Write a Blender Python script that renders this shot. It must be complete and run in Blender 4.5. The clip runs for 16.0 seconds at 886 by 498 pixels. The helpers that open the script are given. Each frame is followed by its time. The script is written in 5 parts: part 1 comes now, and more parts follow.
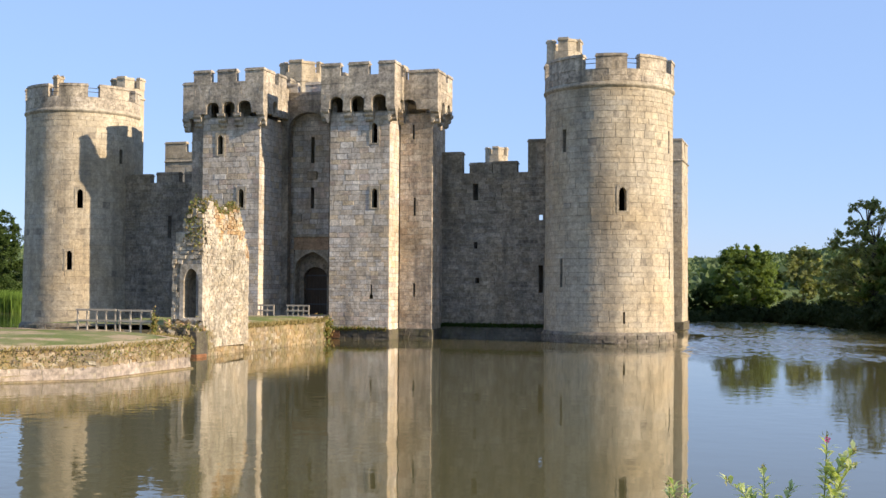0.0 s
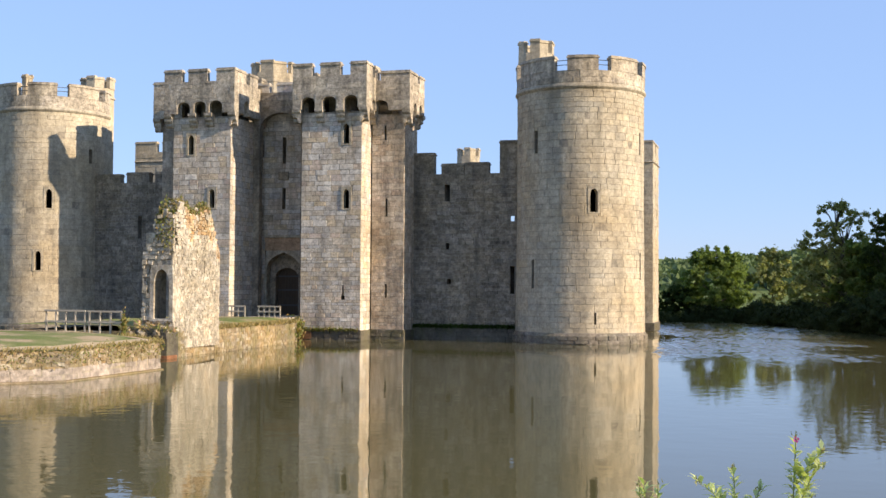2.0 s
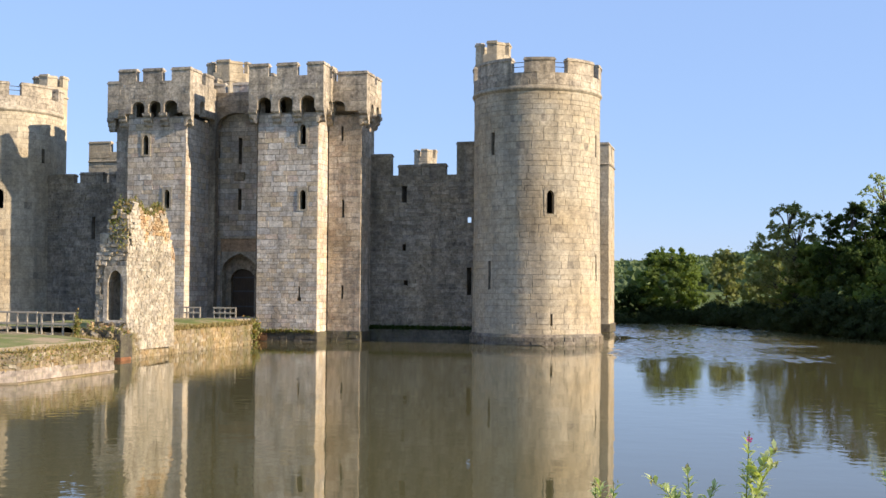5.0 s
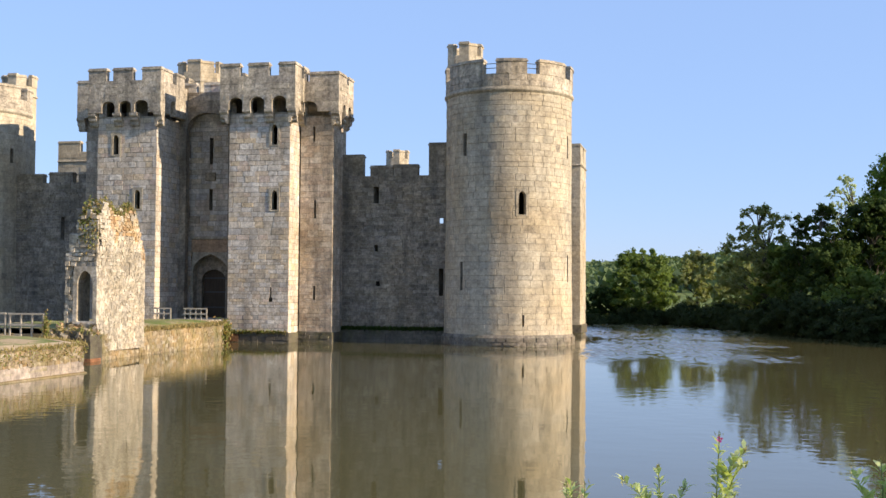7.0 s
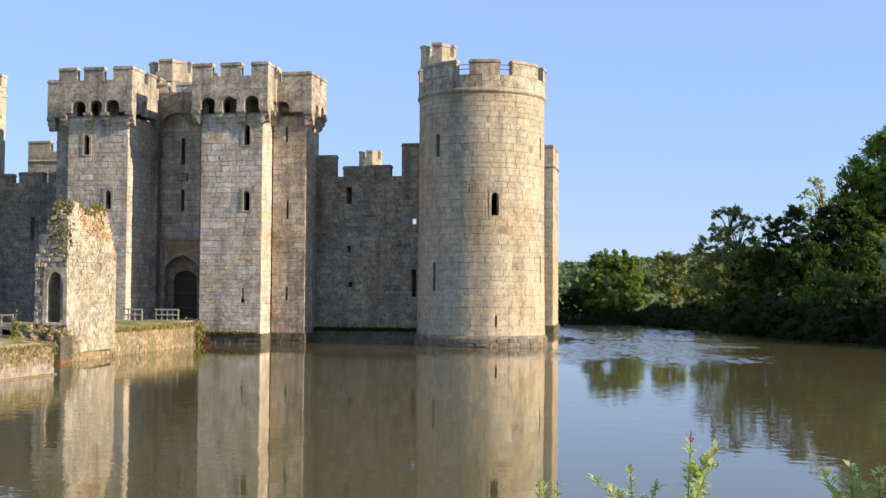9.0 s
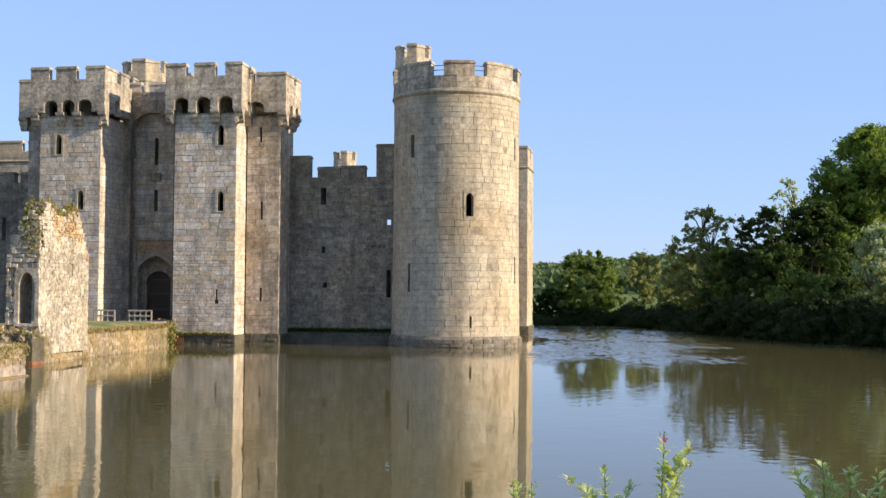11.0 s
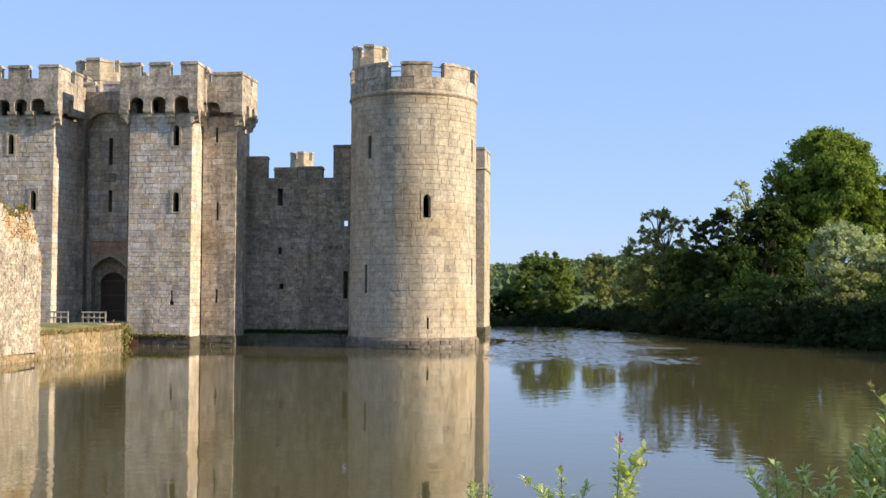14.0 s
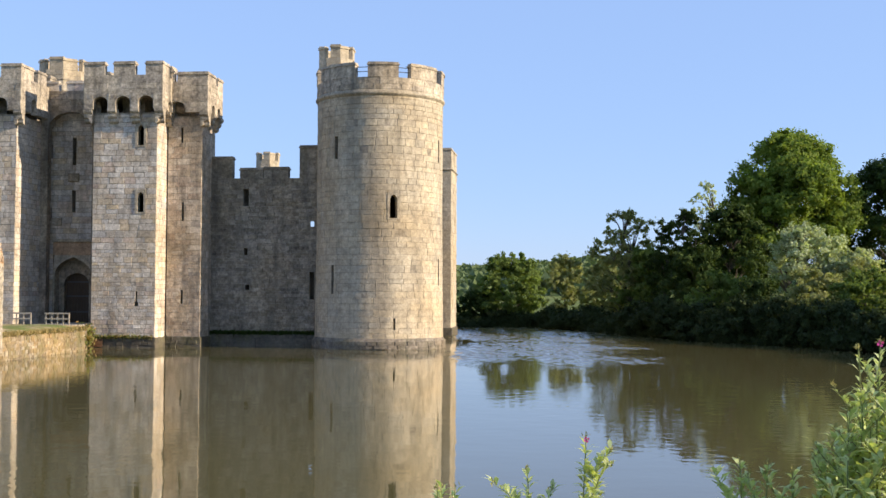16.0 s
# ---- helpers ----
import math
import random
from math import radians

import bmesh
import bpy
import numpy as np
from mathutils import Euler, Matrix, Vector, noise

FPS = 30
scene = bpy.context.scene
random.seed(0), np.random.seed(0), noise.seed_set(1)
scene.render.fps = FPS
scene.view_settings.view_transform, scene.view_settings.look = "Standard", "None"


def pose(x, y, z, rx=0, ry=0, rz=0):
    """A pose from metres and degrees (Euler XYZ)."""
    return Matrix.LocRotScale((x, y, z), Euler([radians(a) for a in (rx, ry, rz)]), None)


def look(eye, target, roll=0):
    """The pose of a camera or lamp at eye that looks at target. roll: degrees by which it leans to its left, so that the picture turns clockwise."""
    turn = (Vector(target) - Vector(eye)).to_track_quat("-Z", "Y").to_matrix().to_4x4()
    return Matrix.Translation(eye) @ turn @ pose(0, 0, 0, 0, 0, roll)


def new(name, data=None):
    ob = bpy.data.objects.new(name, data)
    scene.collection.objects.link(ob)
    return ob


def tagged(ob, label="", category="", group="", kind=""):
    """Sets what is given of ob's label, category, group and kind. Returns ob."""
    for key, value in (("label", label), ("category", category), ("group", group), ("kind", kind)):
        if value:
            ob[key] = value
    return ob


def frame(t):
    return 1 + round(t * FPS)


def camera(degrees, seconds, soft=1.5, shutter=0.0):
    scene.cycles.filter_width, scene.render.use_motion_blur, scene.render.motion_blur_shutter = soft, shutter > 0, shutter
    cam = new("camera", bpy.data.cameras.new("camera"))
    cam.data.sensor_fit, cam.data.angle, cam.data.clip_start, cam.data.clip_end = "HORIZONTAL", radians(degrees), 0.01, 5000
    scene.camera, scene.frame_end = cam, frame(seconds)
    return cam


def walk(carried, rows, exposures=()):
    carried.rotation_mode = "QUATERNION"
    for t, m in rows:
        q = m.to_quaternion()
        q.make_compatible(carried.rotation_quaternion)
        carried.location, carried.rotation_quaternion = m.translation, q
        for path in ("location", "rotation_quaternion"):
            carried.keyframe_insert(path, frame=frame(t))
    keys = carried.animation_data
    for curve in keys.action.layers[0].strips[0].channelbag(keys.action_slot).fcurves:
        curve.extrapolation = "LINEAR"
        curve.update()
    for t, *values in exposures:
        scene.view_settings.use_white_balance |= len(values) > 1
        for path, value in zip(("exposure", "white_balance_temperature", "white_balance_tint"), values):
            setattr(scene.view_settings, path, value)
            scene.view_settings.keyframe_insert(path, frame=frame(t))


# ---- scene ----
# The camera stands on the moat's bank and pans to the right.
cam = camera(41.305, 16.0, soft=1.5)
EYE = 3.65
PAN = [
    (0.0, 17.500, 1.789, -0.343),
    (0.5, 17.148, 1.802, -0.351),
    (1.0, 16.809, 1.816, -0.358),
    (1.5, 16.501, 1.829, -0.365),
    (2.0, 16.124, 1.842, -0.371),
    (2.5, 15.673, 1.855, -0.377),
    (3.0, 15.294, 1.868, -0.381),
    (3.5, 14.946, 1.880, -0.386),
    (4.0, 14.626, 1.893, -0.389),
    (6.5, 13.034, 1.955, -0.397),
    (7.0, 12.653, 1.967, -0.397),
    (7.5, 12.271, 1.979, -0.396),
    (8.0, 11.949, 1.991, -0.394),
    (8.5, 11.639, 2.003, -0.392),
    (9.0, 11.333, 2.015, -0.389),
    (11.5, 9.807, 2.073, -0.364),
    (12.0, 9.521, 2.084, -0.357),
    (12.5, 9.172, 2.096, -0.349),
    (13.0, 8.770, 2.107, -0.341),
    (13.5, 8.404, 2.118, -0.332),
    (14.0, 8.009, 2.130, -0.323),
    (14.5, 7.571, 2.141, -0.313),
    (15.0, 7.115, 2.152, -0.302),
    (15.5, 6.713, 2.163, -0.290),
    (16.0, 6.382, 2.174, -0.278),
]
walk(cam, [(t, pose(0, 0, EYE, 90 + pitch, roll, yaw)) for t, yaw, pitch, roll in PAN],
     [(0.0, 0.45), (16.0, 0.45)])

# ---- light: a low evening sun from the west, clear sky ----
SUN_FROM, SUN_UP = 81.7, 21.5      # degrees from -y towards +x; above the horizon
sun_dir = Vector((math.sin(radians(SUN_FROM)) * math.cos(radians(SUN_UP)),
                  -math.cos(radians(SUN_FROM)) * math.cos(radians(SUN_UP)), math.sin(radians(SUN_UP))))
sun = new("sun", bpy.data.lights.new("sun", "SUN"))
sun.data.energy, sun.data.angle, sun.data.color = 6.1, radians(0.53), (1.0, 0.83, 0.63)
sun.matrix_world = look(sun_dir * 100, (0, 0, 0))
world = bpy.data.worlds.new("sky")
scene.world = world
world.use_nodes = True
wn, wl = world.node_tree.nodes, world.node_tree.links
sky = wn.new("ShaderNodeTexSky")
sky.sky_type, sky.sun_disc = "NISHITA", False
sky.sun_elevation, sky.sun_rotation = radians(SUN_UP), math.atan2(sun_dir.x, sun_dir.y)
sky.air_density, sky.dust_density, sky.ozone_density, sky.altitude = 1.0, 0.15, 3.0, 50
wn["Background"].inputs["Strength"].default_value = 0.15
haze = wn.new("ShaderNodeMix")
haze.data_type = "RGBA"
haze.inputs[0].default_value = 0.72
haze.inputs[7].default_value = (1.90, 2.78, 4.95, 1.0)      # even summer haze over the whole sky
wl.new(sky.outputs[0], haze.inputs[6])
wl.new(haze.outputs[2], wn["Background"].inputs["Color"])


# ---- materials ----
class Nodes:
    """A short way to write node materials."""

    def __init__(self, name, rough=0.8, spec=0.3):
        self.m = bpy.data.materials.new(name)
        self.m.use_nodes = True
        self.n, self.l = self.m.node_tree.nodes, self.m.node_tree.links
        self.b = self.n["Principled BSDF"]
        self.b.inputs["Roughness"].default_value = rough
        self.b.inputs["Specular IOR Level"].default_value = spec
        geo = self.n.new("ShaderNodeNewGeometry")
        self.pos, self.island = geo.outputs["Position"], geo.outputs["Random Per Island"]
        self.obrand = self.n.new("ShaderNodeObjectInfo").outputs["Random"]

    def link(self, a, b):
        if isinstance(a, (int, float)):
            b.default_value = a
        elif isinstance(a, tuple):
            b.default_value = (*a, 1.0) if len(a) == 3 and b.type == "RGBA" else a
        else:
            self.l.new(a, b)

    def noise(self, scale, detail=4.0, rough=0.55, stretch=(1, 1, 1), vec=None):
        mp = self.n.new("ShaderNodeMapping")
        mp.inputs["Scale"].default_value = stretch
        self.link(vec or self.pos, mp.inputs["Vector"])
        t = self.n.new("ShaderNodeTexNoise")
        t.inputs["Scale"].default_value, t.inputs["Detail"].default_value, t.inputs["Roughness"].default_value = scale, detail, rough
        self.l.new(mp.outputs[0], t.inputs["Vector"])
        return t.outputs["Fac"]

    def cells(self, scale, feature="F1", out="Distance"):
        t = self.n.new("ShaderNodeTexVoronoi")
        t.feature = feature
        t.inputs["Scale"].default_value = scale
        self.l.new(self.pos, t.inputs["Vector"])
        return t.outputs[out]

    def ramp(self, fac, stops):
        r = self.n.new("ShaderNodeValToRGB")
        e = r.color_ramp.elements
        while len(e) < len(stops):
            e.new(0.5)
        for k, (p, c) in zip(e, stops):
            k.position, k.color = p, ((c, c, c, 1) if isinstance(c, (int, float)) else (*c, 1))
        self.link(fac, r.inputs["Fac"])
        return r.outputs["Color"]

    def mix(self, fac, a, b, blend="MIX"):
        x = self.n.new("ShaderNodeMix")
        x.data_type, x.blend_type = "RGBA", blend
        self.link(fac, x.inputs[0]), self.link(a, x.inputs[6]), self.link(b, x.inputs[7])
        return x.outputs[2]

    def math(self, op, a, b=0.0):
        x = self.n.new("ShaderNodeMath")
        x.operation = op
        self.link(a, x.inputs[0]), self.link(b, x.inputs[1])
        return x.outputs[0]

    def bump(self, height, strength=0.5, distance=0.02):
        x = self.n.new("ShaderNodeBump")
        x.inputs["Strength"].default_value, x.inputs["Distance"].default_value = strength, distance
        self.l.new(height, x.inputs["Height"])
        self.l.new(x.outputs[0], self.b.inputs["Normal"])
        return x

    def done(self, color):
        self.link(color, self.b.inputs["Base Color"])
        return self.m


def stone(name, tones, ochre=0.35, stain=0.5, white=0.2, green=0.0, rough=0.88, rub=0.7):
    """Weathered masonry: a tone for each block, patches, streaks, lichen and pitting."""
    k = Nodes(name, rough, 0.2)
    rnd = k.math("FRACT", k.math("ADD", k.obrand, k.island))
    col = k.ramp(rnd, [(i / (len(tones) - 1), t) for i, t in enumerate(tones)])
    col = k.mix(k.math("MULTIPLY", k.ramp(k.noise(0.22, 4), [(0.45, 0.0), (0.68, 1.0)]), ochre), col, (0.40, 0.28, 0.13))
    grain = k.noise(7.0, 6, 0.65)
    col = k.mix(rub * 0.6, col, k.ramp(grain, [(0.28, 0.4), (0.72, 1.45)]), "MULTIPLY")
    col = k.mix(rub, col, k.ramp(k.noise(0.45, 5, 0.6), [(0.32, 0.72), (0.68, 1.22)]), "MULTIPLY")
    blot = k.noise(1.6, 6, 0.68)
    col = k.mix(rub, col, k.ramp(blot, [(0.3, 0.5), (0.7, 1.35)]), "MULTIPLY")
    col = k.mix(rub * 0.75, col, k.ramp(k.noise(4.2, 7, 0.75), [(0.36, 0.45), (0.5, 1.0), (0.64, 1.42)]), "MULTIPLY")
    streak = k.noise(0.9, 5, 0.6, (1, 1, 0.09))
    col = k.mix(k.math("MULTIPLY", k.ramp(streak, [(0.5, 0.0), (0.72, 1.0)]), stain), col, (0.07, 0.066, 0.058))
    if white:
        col = k.mix(k.math("MULTIPLY", k.ramp(k.noise(3.6, 6, 0.7), [(0.6, 0.0), (0.72, 1.0)]), white), col, (0.55, 0.52, 0.45))
    if green:
        col = k.mix(k.math("MULTIPLY", k.ramp(k.noise(0.8, 6, 0.65), [(0.48, 0.0), (0.66, 1.0)]), green), col, (0.10, 0.10, 0.025))
    k.bump(k.math("ADD", k.math("MULTIPLY", grain, 0.6), k.noise(28, 4)), 0.6, 0.03)
    return k.done(col)


TAN = [(0.44, 0.38, 0.28), (0.47, 0.405, 0.30), (0.49, 0.42, 0.305), (0.45, 0.395, 0.30), (0.51, 0.435, 0.31), (0.43, 0.385, 0.30)]
M_TOWER = stone("tower_stone", TAN, 0.4, 0.45, 0.15, 0.0, 0.88, 0.5)
M_PARAPET = stone("weathered_parapet_stone", [(0.408, 0.354, 0.276), (0.468, 0.408, 0.324), (0.504, 0.438, 0.342), (0.432, 0.378, 0.312)], 0.25, 0.75, 0.4, 0.12, 0.9, 0.95)
M_GATE = stone("gatehouse_stone", [(0.448, 0.395, 0.32), (0.619, 0.554, 0.47), (0.533, 0.448, 0.341), (0.704, 0.64, 0.544), (0.48, 0.448, 0.406), (0.619, 0.502, 0.341), (0.554, 0.448, 0.373)], 0.3, 0.5, 0.55, 0.0, 0.88, 0.62)
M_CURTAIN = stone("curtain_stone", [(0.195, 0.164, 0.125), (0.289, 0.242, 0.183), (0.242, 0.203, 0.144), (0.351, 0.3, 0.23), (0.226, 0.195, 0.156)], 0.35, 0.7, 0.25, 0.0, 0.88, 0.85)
M_CORE = stone("mortar_core", [(0.31, 0.275, 0.22), (0.34, 0.30, 0.24)], 0.3, 0.5, 0.1)
M_TRIM = stone("dressed_stone", [(0.36, 0.32, 0.25), (0.44, 0.385, 0.29), (0.40, 0.35, 0.265)], 0.25, 0.35, 0.25)
M_WET = stone("wet_footing_stone", [(0.0936, 0.0828, 0.0612), (0.144, 0.126, 0.0972), (0.115, 0.101, 0.0756)], 0.1, 0.5, 0.2, 0.4, 0.6)
M_TURRET = stone("stained_turret_stone", [(0.396, 0.33, 0.252), (0.528, 0.444, 0.348), (0.444, 0.348, 0.264), (0.564, 0.492, 0.396), (0.36, 0.312, 0.264)], 0.35, 0.8, 0.35, 0.1, 0.88, 0.75)
M_MORTAR = stone("lime_mortar", [(0.30, 0.26, 0.20), (0.34, 0.295, 0.225)], 0.3, 0.4, 0.1)
M_BAYPANEL = stone("pinkish_panel_stone", [(0.42, 0.28, 0.17), (0.46, 0.31, 0.19), (0.44, 0.295, 0.185)], 0.3, 0.3, 0.1)
M_FOOT = stone("tower_footing_stone", [(0.17, 0.15, 0.12), (0.25, 0.215, 0.17), (0.20, 0.175, 0.14), (0.29, 0.25, 0.20)], 0.2, 0.6, 0.45, 0.3, 0.75, 0.9)
M_RUIN = stone("barbican_rubble", [(0.387, 0.338, 0.261), (0.468, 0.423, 0.342), (0.342, 0.293, 0.216), (0.495, 0.45, 0.378), (0.414, 0.347, 0.252), (0.45, 0.405, 0.324)], 0.25, 0.35, 0.9, 0.12, 0.9, 0.95)
M_RUSTY = stone("rusty_rubble", [(0.42, 0.30, 0.18), (0.50, 0.40, 0.27), (0.35, 0.20, 0.09), (0.54, 0.46, 0.34), (0.44, 0.28, 0.14)], 0.5, 0.4, 0.4, 0.25, 0.9, 0.95)
M_RENDERED = stone("grey_lime_render", [(0.351, 0.299, 0.254), (0.403, 0.345, 0.293), (0.37, 0.312, 0.26)], 0.2, 0.5, 0.5, 0.12, 0.9, 0.85)
M_BANKWALL = stone("revetment_stone", [(0.24, 0.20, 0.13), (0.33, 0.26, 0.16), (0.21, 0.165, 0.11), (0.44, 0.39, 0.30), (0.29, 0.20, 0.10), (0.25, 0.21, 0.15)], 0.5, 0.4, 0.6, 0.6)
M_REDSTONE = stone("iron_stained_stone", [(0.20, 0.10, 0.05), (0.26, 0.12, 0.06)], 0.3, 0.3, 0.05)


def plain(name, color, other, scale, rough=0.7, bump=0.3, spec=0.3, stretch=(1, 1, 1)):
    k = Nodes(name, rough, spec)
    f = k.noise(scale, 5, 0.6, stretch)
    k.bump(k.noise(scale * 4, 4), bump, 0.01)
    return k.done(k.mix(0.35, k.ramp(f, [(0.3, color), (0.7, other)]), k.ramp(k.noise(scale * 0.13), [(0.3, 0.6), (0.7, 1.2)]), "MULTIPLY"))


M_WOOD = plain("grey_weathered_wood", (0.30, 0.26, 0.21), (0.45, 0.40, 0.32), 6.0, 0.8, 0.4, 0.2, (1, 1, 4))
M_DOOR = plain("dark_oak", (0.05, 0.035, 0.022), (0.09, 0.06, 0.035), 5.0, 0.6, 0.4, 0.3, (6, 6, 0.5))
M_IRON = plain("dark_iron", (0.04, 0.04, 0.045), (0.09, 0.085, 0.08), 20.0, 0.5, 0.2, 0.5)
M_GRAVEL = plain("sandy_path", (0.42, 0.31, 0.18), (0.55, 0.43, 0.27), 9.0, 0.95, 0.6, 0.1)
M_BARK = plain("bark", (0.06, 0.05, 0.035), (0.15, 0.13, 0.10), 5.0, 0.9, 0.8, 0.1, (1, 1, 0.3))
M_STEM = plain("green_stem", (0.16, 0.22, 0.06), (0.25, 0.24, 0.10), 12.0, 0.6, 0.2, 0.3)


def leaf(name, tones, through_light=0.45, rough=0.55):
    """Foliage: a tone for each leaf, part of the light passing through."""
    k = Nodes(name, rough, 0.06)
    col = k.ramp(k.island, [(i / max(1, len(tones) - 1), t) for i, t in enumerate(tones)])
    col = k.mix(0.5, col, k.ramp(k.noise(0.35, 3), [(0.3, 0.6), (0.7, 1.3)]), "MULTIPLY")
    k.link(col, k.b.inputs["Base Color"])
    tr = k.n.new("ShaderNodeBsdfTranslucent")
    k.l.new(k.mix(1.0, col, (1.25, 1.3, 0.55), "MULTIPLY"), tr.inputs["Color"])
    mx = k.n.new("ShaderNodeMixShader")
    mx.inputs[0].default_value = through_light
    k.l.new(k.b.outputs[0], mx.inputs[1]), k.l.new(tr.outputs[0], mx.inputs[2])
    k.l.new(mx.outputs[0], k.n["Material Output"].inputs["Surface"])
    return k.m


L_OAK = leaf("oak_leaves", [(0.135, 0.195, 0.04), (0.20, 0.27, 0.055), (0.165, 0.225, 0.05), (0.25, 0.31, 0.075)])
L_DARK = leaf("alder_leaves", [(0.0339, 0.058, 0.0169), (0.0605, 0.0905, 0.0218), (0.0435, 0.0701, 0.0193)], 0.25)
# waterline scrub: the shade along the bank is put into these near-black tones
L_SHADE = leaf("shade_dark_scrub_leaves", [(0.03, 0.045, 0.018), (0.048, 0.068, 0.024), (0.038, 0.055, 0.02)], 0.2)
L_MID = leaf("hazel_leaves", [(0.124, 0.177, 0.0496), (0.183, 0.242, 0.0649), (0.147, 0.201, 0.059)])
L_PALE = leaf("willow_leaves", [(0.365, 0.405, 0.257), (0.513, 0.553, 0.392), (0.27, 0.324, 0.162)])
L_OLIVE = leaf("olive_scrub_leaves", [(0.218, 0.247, 0.0978), (0.322, 0.333, 0.149), (0.265, 0.27, 0.115)])
L_FAR = leaf("distant_wood_leaves", [(0.101, 0.142, 0.0675), (0.135, 0.176, 0.081), (0.081, 0.121, 0.0607)], 0.2)
L_HERB = leaf("willowherb_leaves", [(0.403, 0.482, 0.224), (0.538, 0.594, 0.314), (0.448, 0.504, 0.246), (0.605, 0.616, 0.381)], 0.38)
L_REED = leaf("reed_blades", [(0.12, 0.20, 0.035), (0.17, 0.25, 0.05), (0.14, 0.21, 0.05)], 0.4)
L_IVY = leaf("wall_plants", [(0.15, 0.20, 0.05), (0.27, 0.27, 0.09), (0.33, 0.22, 0.10), (0.13, 0.17, 0.05), (0.38, 0.30, 0.14)], 0.35)
L_STRAW = leaf("dry_grass", [(0.30, 0.23, 0.10), (0.36, 0.28, 0.13), (0.22, 0.20, 0.08)], 0.3)
L_PETAL = leaf("pink_petals", [(0.55, 0.06, 0.32), (0.65, 0.10, 0.40)], 0.35)
L_PITH = leaf("seed_heads", [(0.30, 0.26, 0.10), (0.24, 0.25, 0.10)], 0.2)

k = Nodes("grass_ground", 0.95, 0.1)
g1, g2 = k.noise(0.25, 5), k.noise(4.0, 6, 0.7)
M_GRASS = k.done(k.mix(0.6, k.ramp(g1, [(0.35, (0.09, 0.13, 0.03)), (0.65, (0.17, 0.19, 0.06))]), k.ramp(g2, [(0.3, 0.6), (0.7, 1.35)]), "MULTIPLY"))
k.bump(g2, 0.8, 0.1)

k = Nodes("lawn", 0.95, 0.1)
g1, g2 = k.noise(0.45, 5, 0.6), k.noise(9.0, 6, 0.7)
M_LAWN = k.done(k.mix(0.6, k.ramp(g1, [(0.42, (0.17, 0.20, 0.06)), (0.52, (0.25, 0.24, 0.10)), (0.60, (0.44, 0.33, 0.20))]), k.ramp(g2, [(0.3, 0.6), (0.7, 1.35)]), "MULTIPLY"))
k.bump(g2, 0.8, 0.06)

# Turbid moat water: a silty green-brown body under a smooth, faintly rippled skin.
k = Nodes("moat_water", 0.03, 0.5)
k.b.inputs["IOR"].default_value = 1.4
calm = k.ramp(k.noise(0.035, 3, 0.5, (1, 0.6, 1)), [(0.44, 0.12), (0.68, 1.0)])
# a breeze ruffles the open stretch beyond the corner tower's lee
xyz = k.n.new("ShaderNodeSeparateXYZ")
k.l.new(k.pos, xyz.inputs[0])
waver = k.math("MULTIPLY", k.noise(0.16, 4, 0.6, (0.35, 1, 1)), 16.0)
reach = k.ramp(k.math("MULTIPLY", k.math("SUBTRACT", k.math("ADD", xyz.outputs[1], waver), 62.0), 0.1), [(0.0, 0.0), (1.0, 1.0)])
lee = k.ramp(k.math("MULTIPLY", k.math("ADD", xyz.outputs[0], 9.0), 0.25), [(0.0, 0.0), (1.0, 1.0)])
ruffle = k.math("MULTIPLY", reach, lee)
k.link(k.math("ADD", k.math("MULTIPLY", ruffle, 0.03), 0.03), k.b.inputs["Roughness"])
rip = k.math("MULTIPLY", k.noise(1.6, 3, 0.5), k.math("MULTIPLY", calm, 1.5))
k.bump(k.math("ADD", rip, k.math("MULTIPLY", k.noise(0.5, 2), 0.5)), 0.22, 0.05)
M_WATER = k.done(k.ramp(k.noise(0.05, 4), [(0.3, (0.102, 0.09, 0.037)), (0.7, (0.118, 0.103, 0.044))]))


# ---- building helpers ----
RNG = np.random.default_rng(7)


class Shape:
    """Gathers corners and faces of one mesh."""

    def __init__(self):
        self.v, self.f = [], []

    def face(self, *pts):
        i = len(self.v)
        self.v += [tuple(p) for p in pts]
        self.f.append(tuple(range(i, i + len(pts))))

    def box(self, x0, x1, y0, y1, z0, z1):
        i = len(self.v)
        self.v += [(x, y, z) for z in (z0, z1) for x, y in ((x0, y0), (x1, y0), (x1, y1), (x0, y1))]
        self.f += [tuple(i + j for j in q) for q in ((3, 2, 1, 0), (4, 5, 6, 7), (0, 1, 5, 4), (1, 2, 6, 5), (2, 3, 7, 6), (3, 0, 4, 7))]

    def prism(self, ring, z0, z1):
        """A closed upright prism over a counter-clockwise ring of (x, y)."""
        i, n = len(self.v), len(ring)
        self.v += [(*p, z0) for p in ring] + [(*p, z1) for p in ring]
        self.f += [(i + j, i + (j + 1) % n, i + n + (j + 1) % n, i + n + j) for j in range(n)]
        self.f += [tuple(i + j for j in reversed(range(n))), tuple(i + n + j for j in range(n))]

    def mesh(self, name, mat, smooth=False):
        me = bpy.data.meshes.new(name)
        me.from_pydata(self.v, [], self.f)
        me.materials.append(mat)
        if smooth:
            me.polygons.foreach_set("use_smooth", [True] * len(me.polygons))
        return me


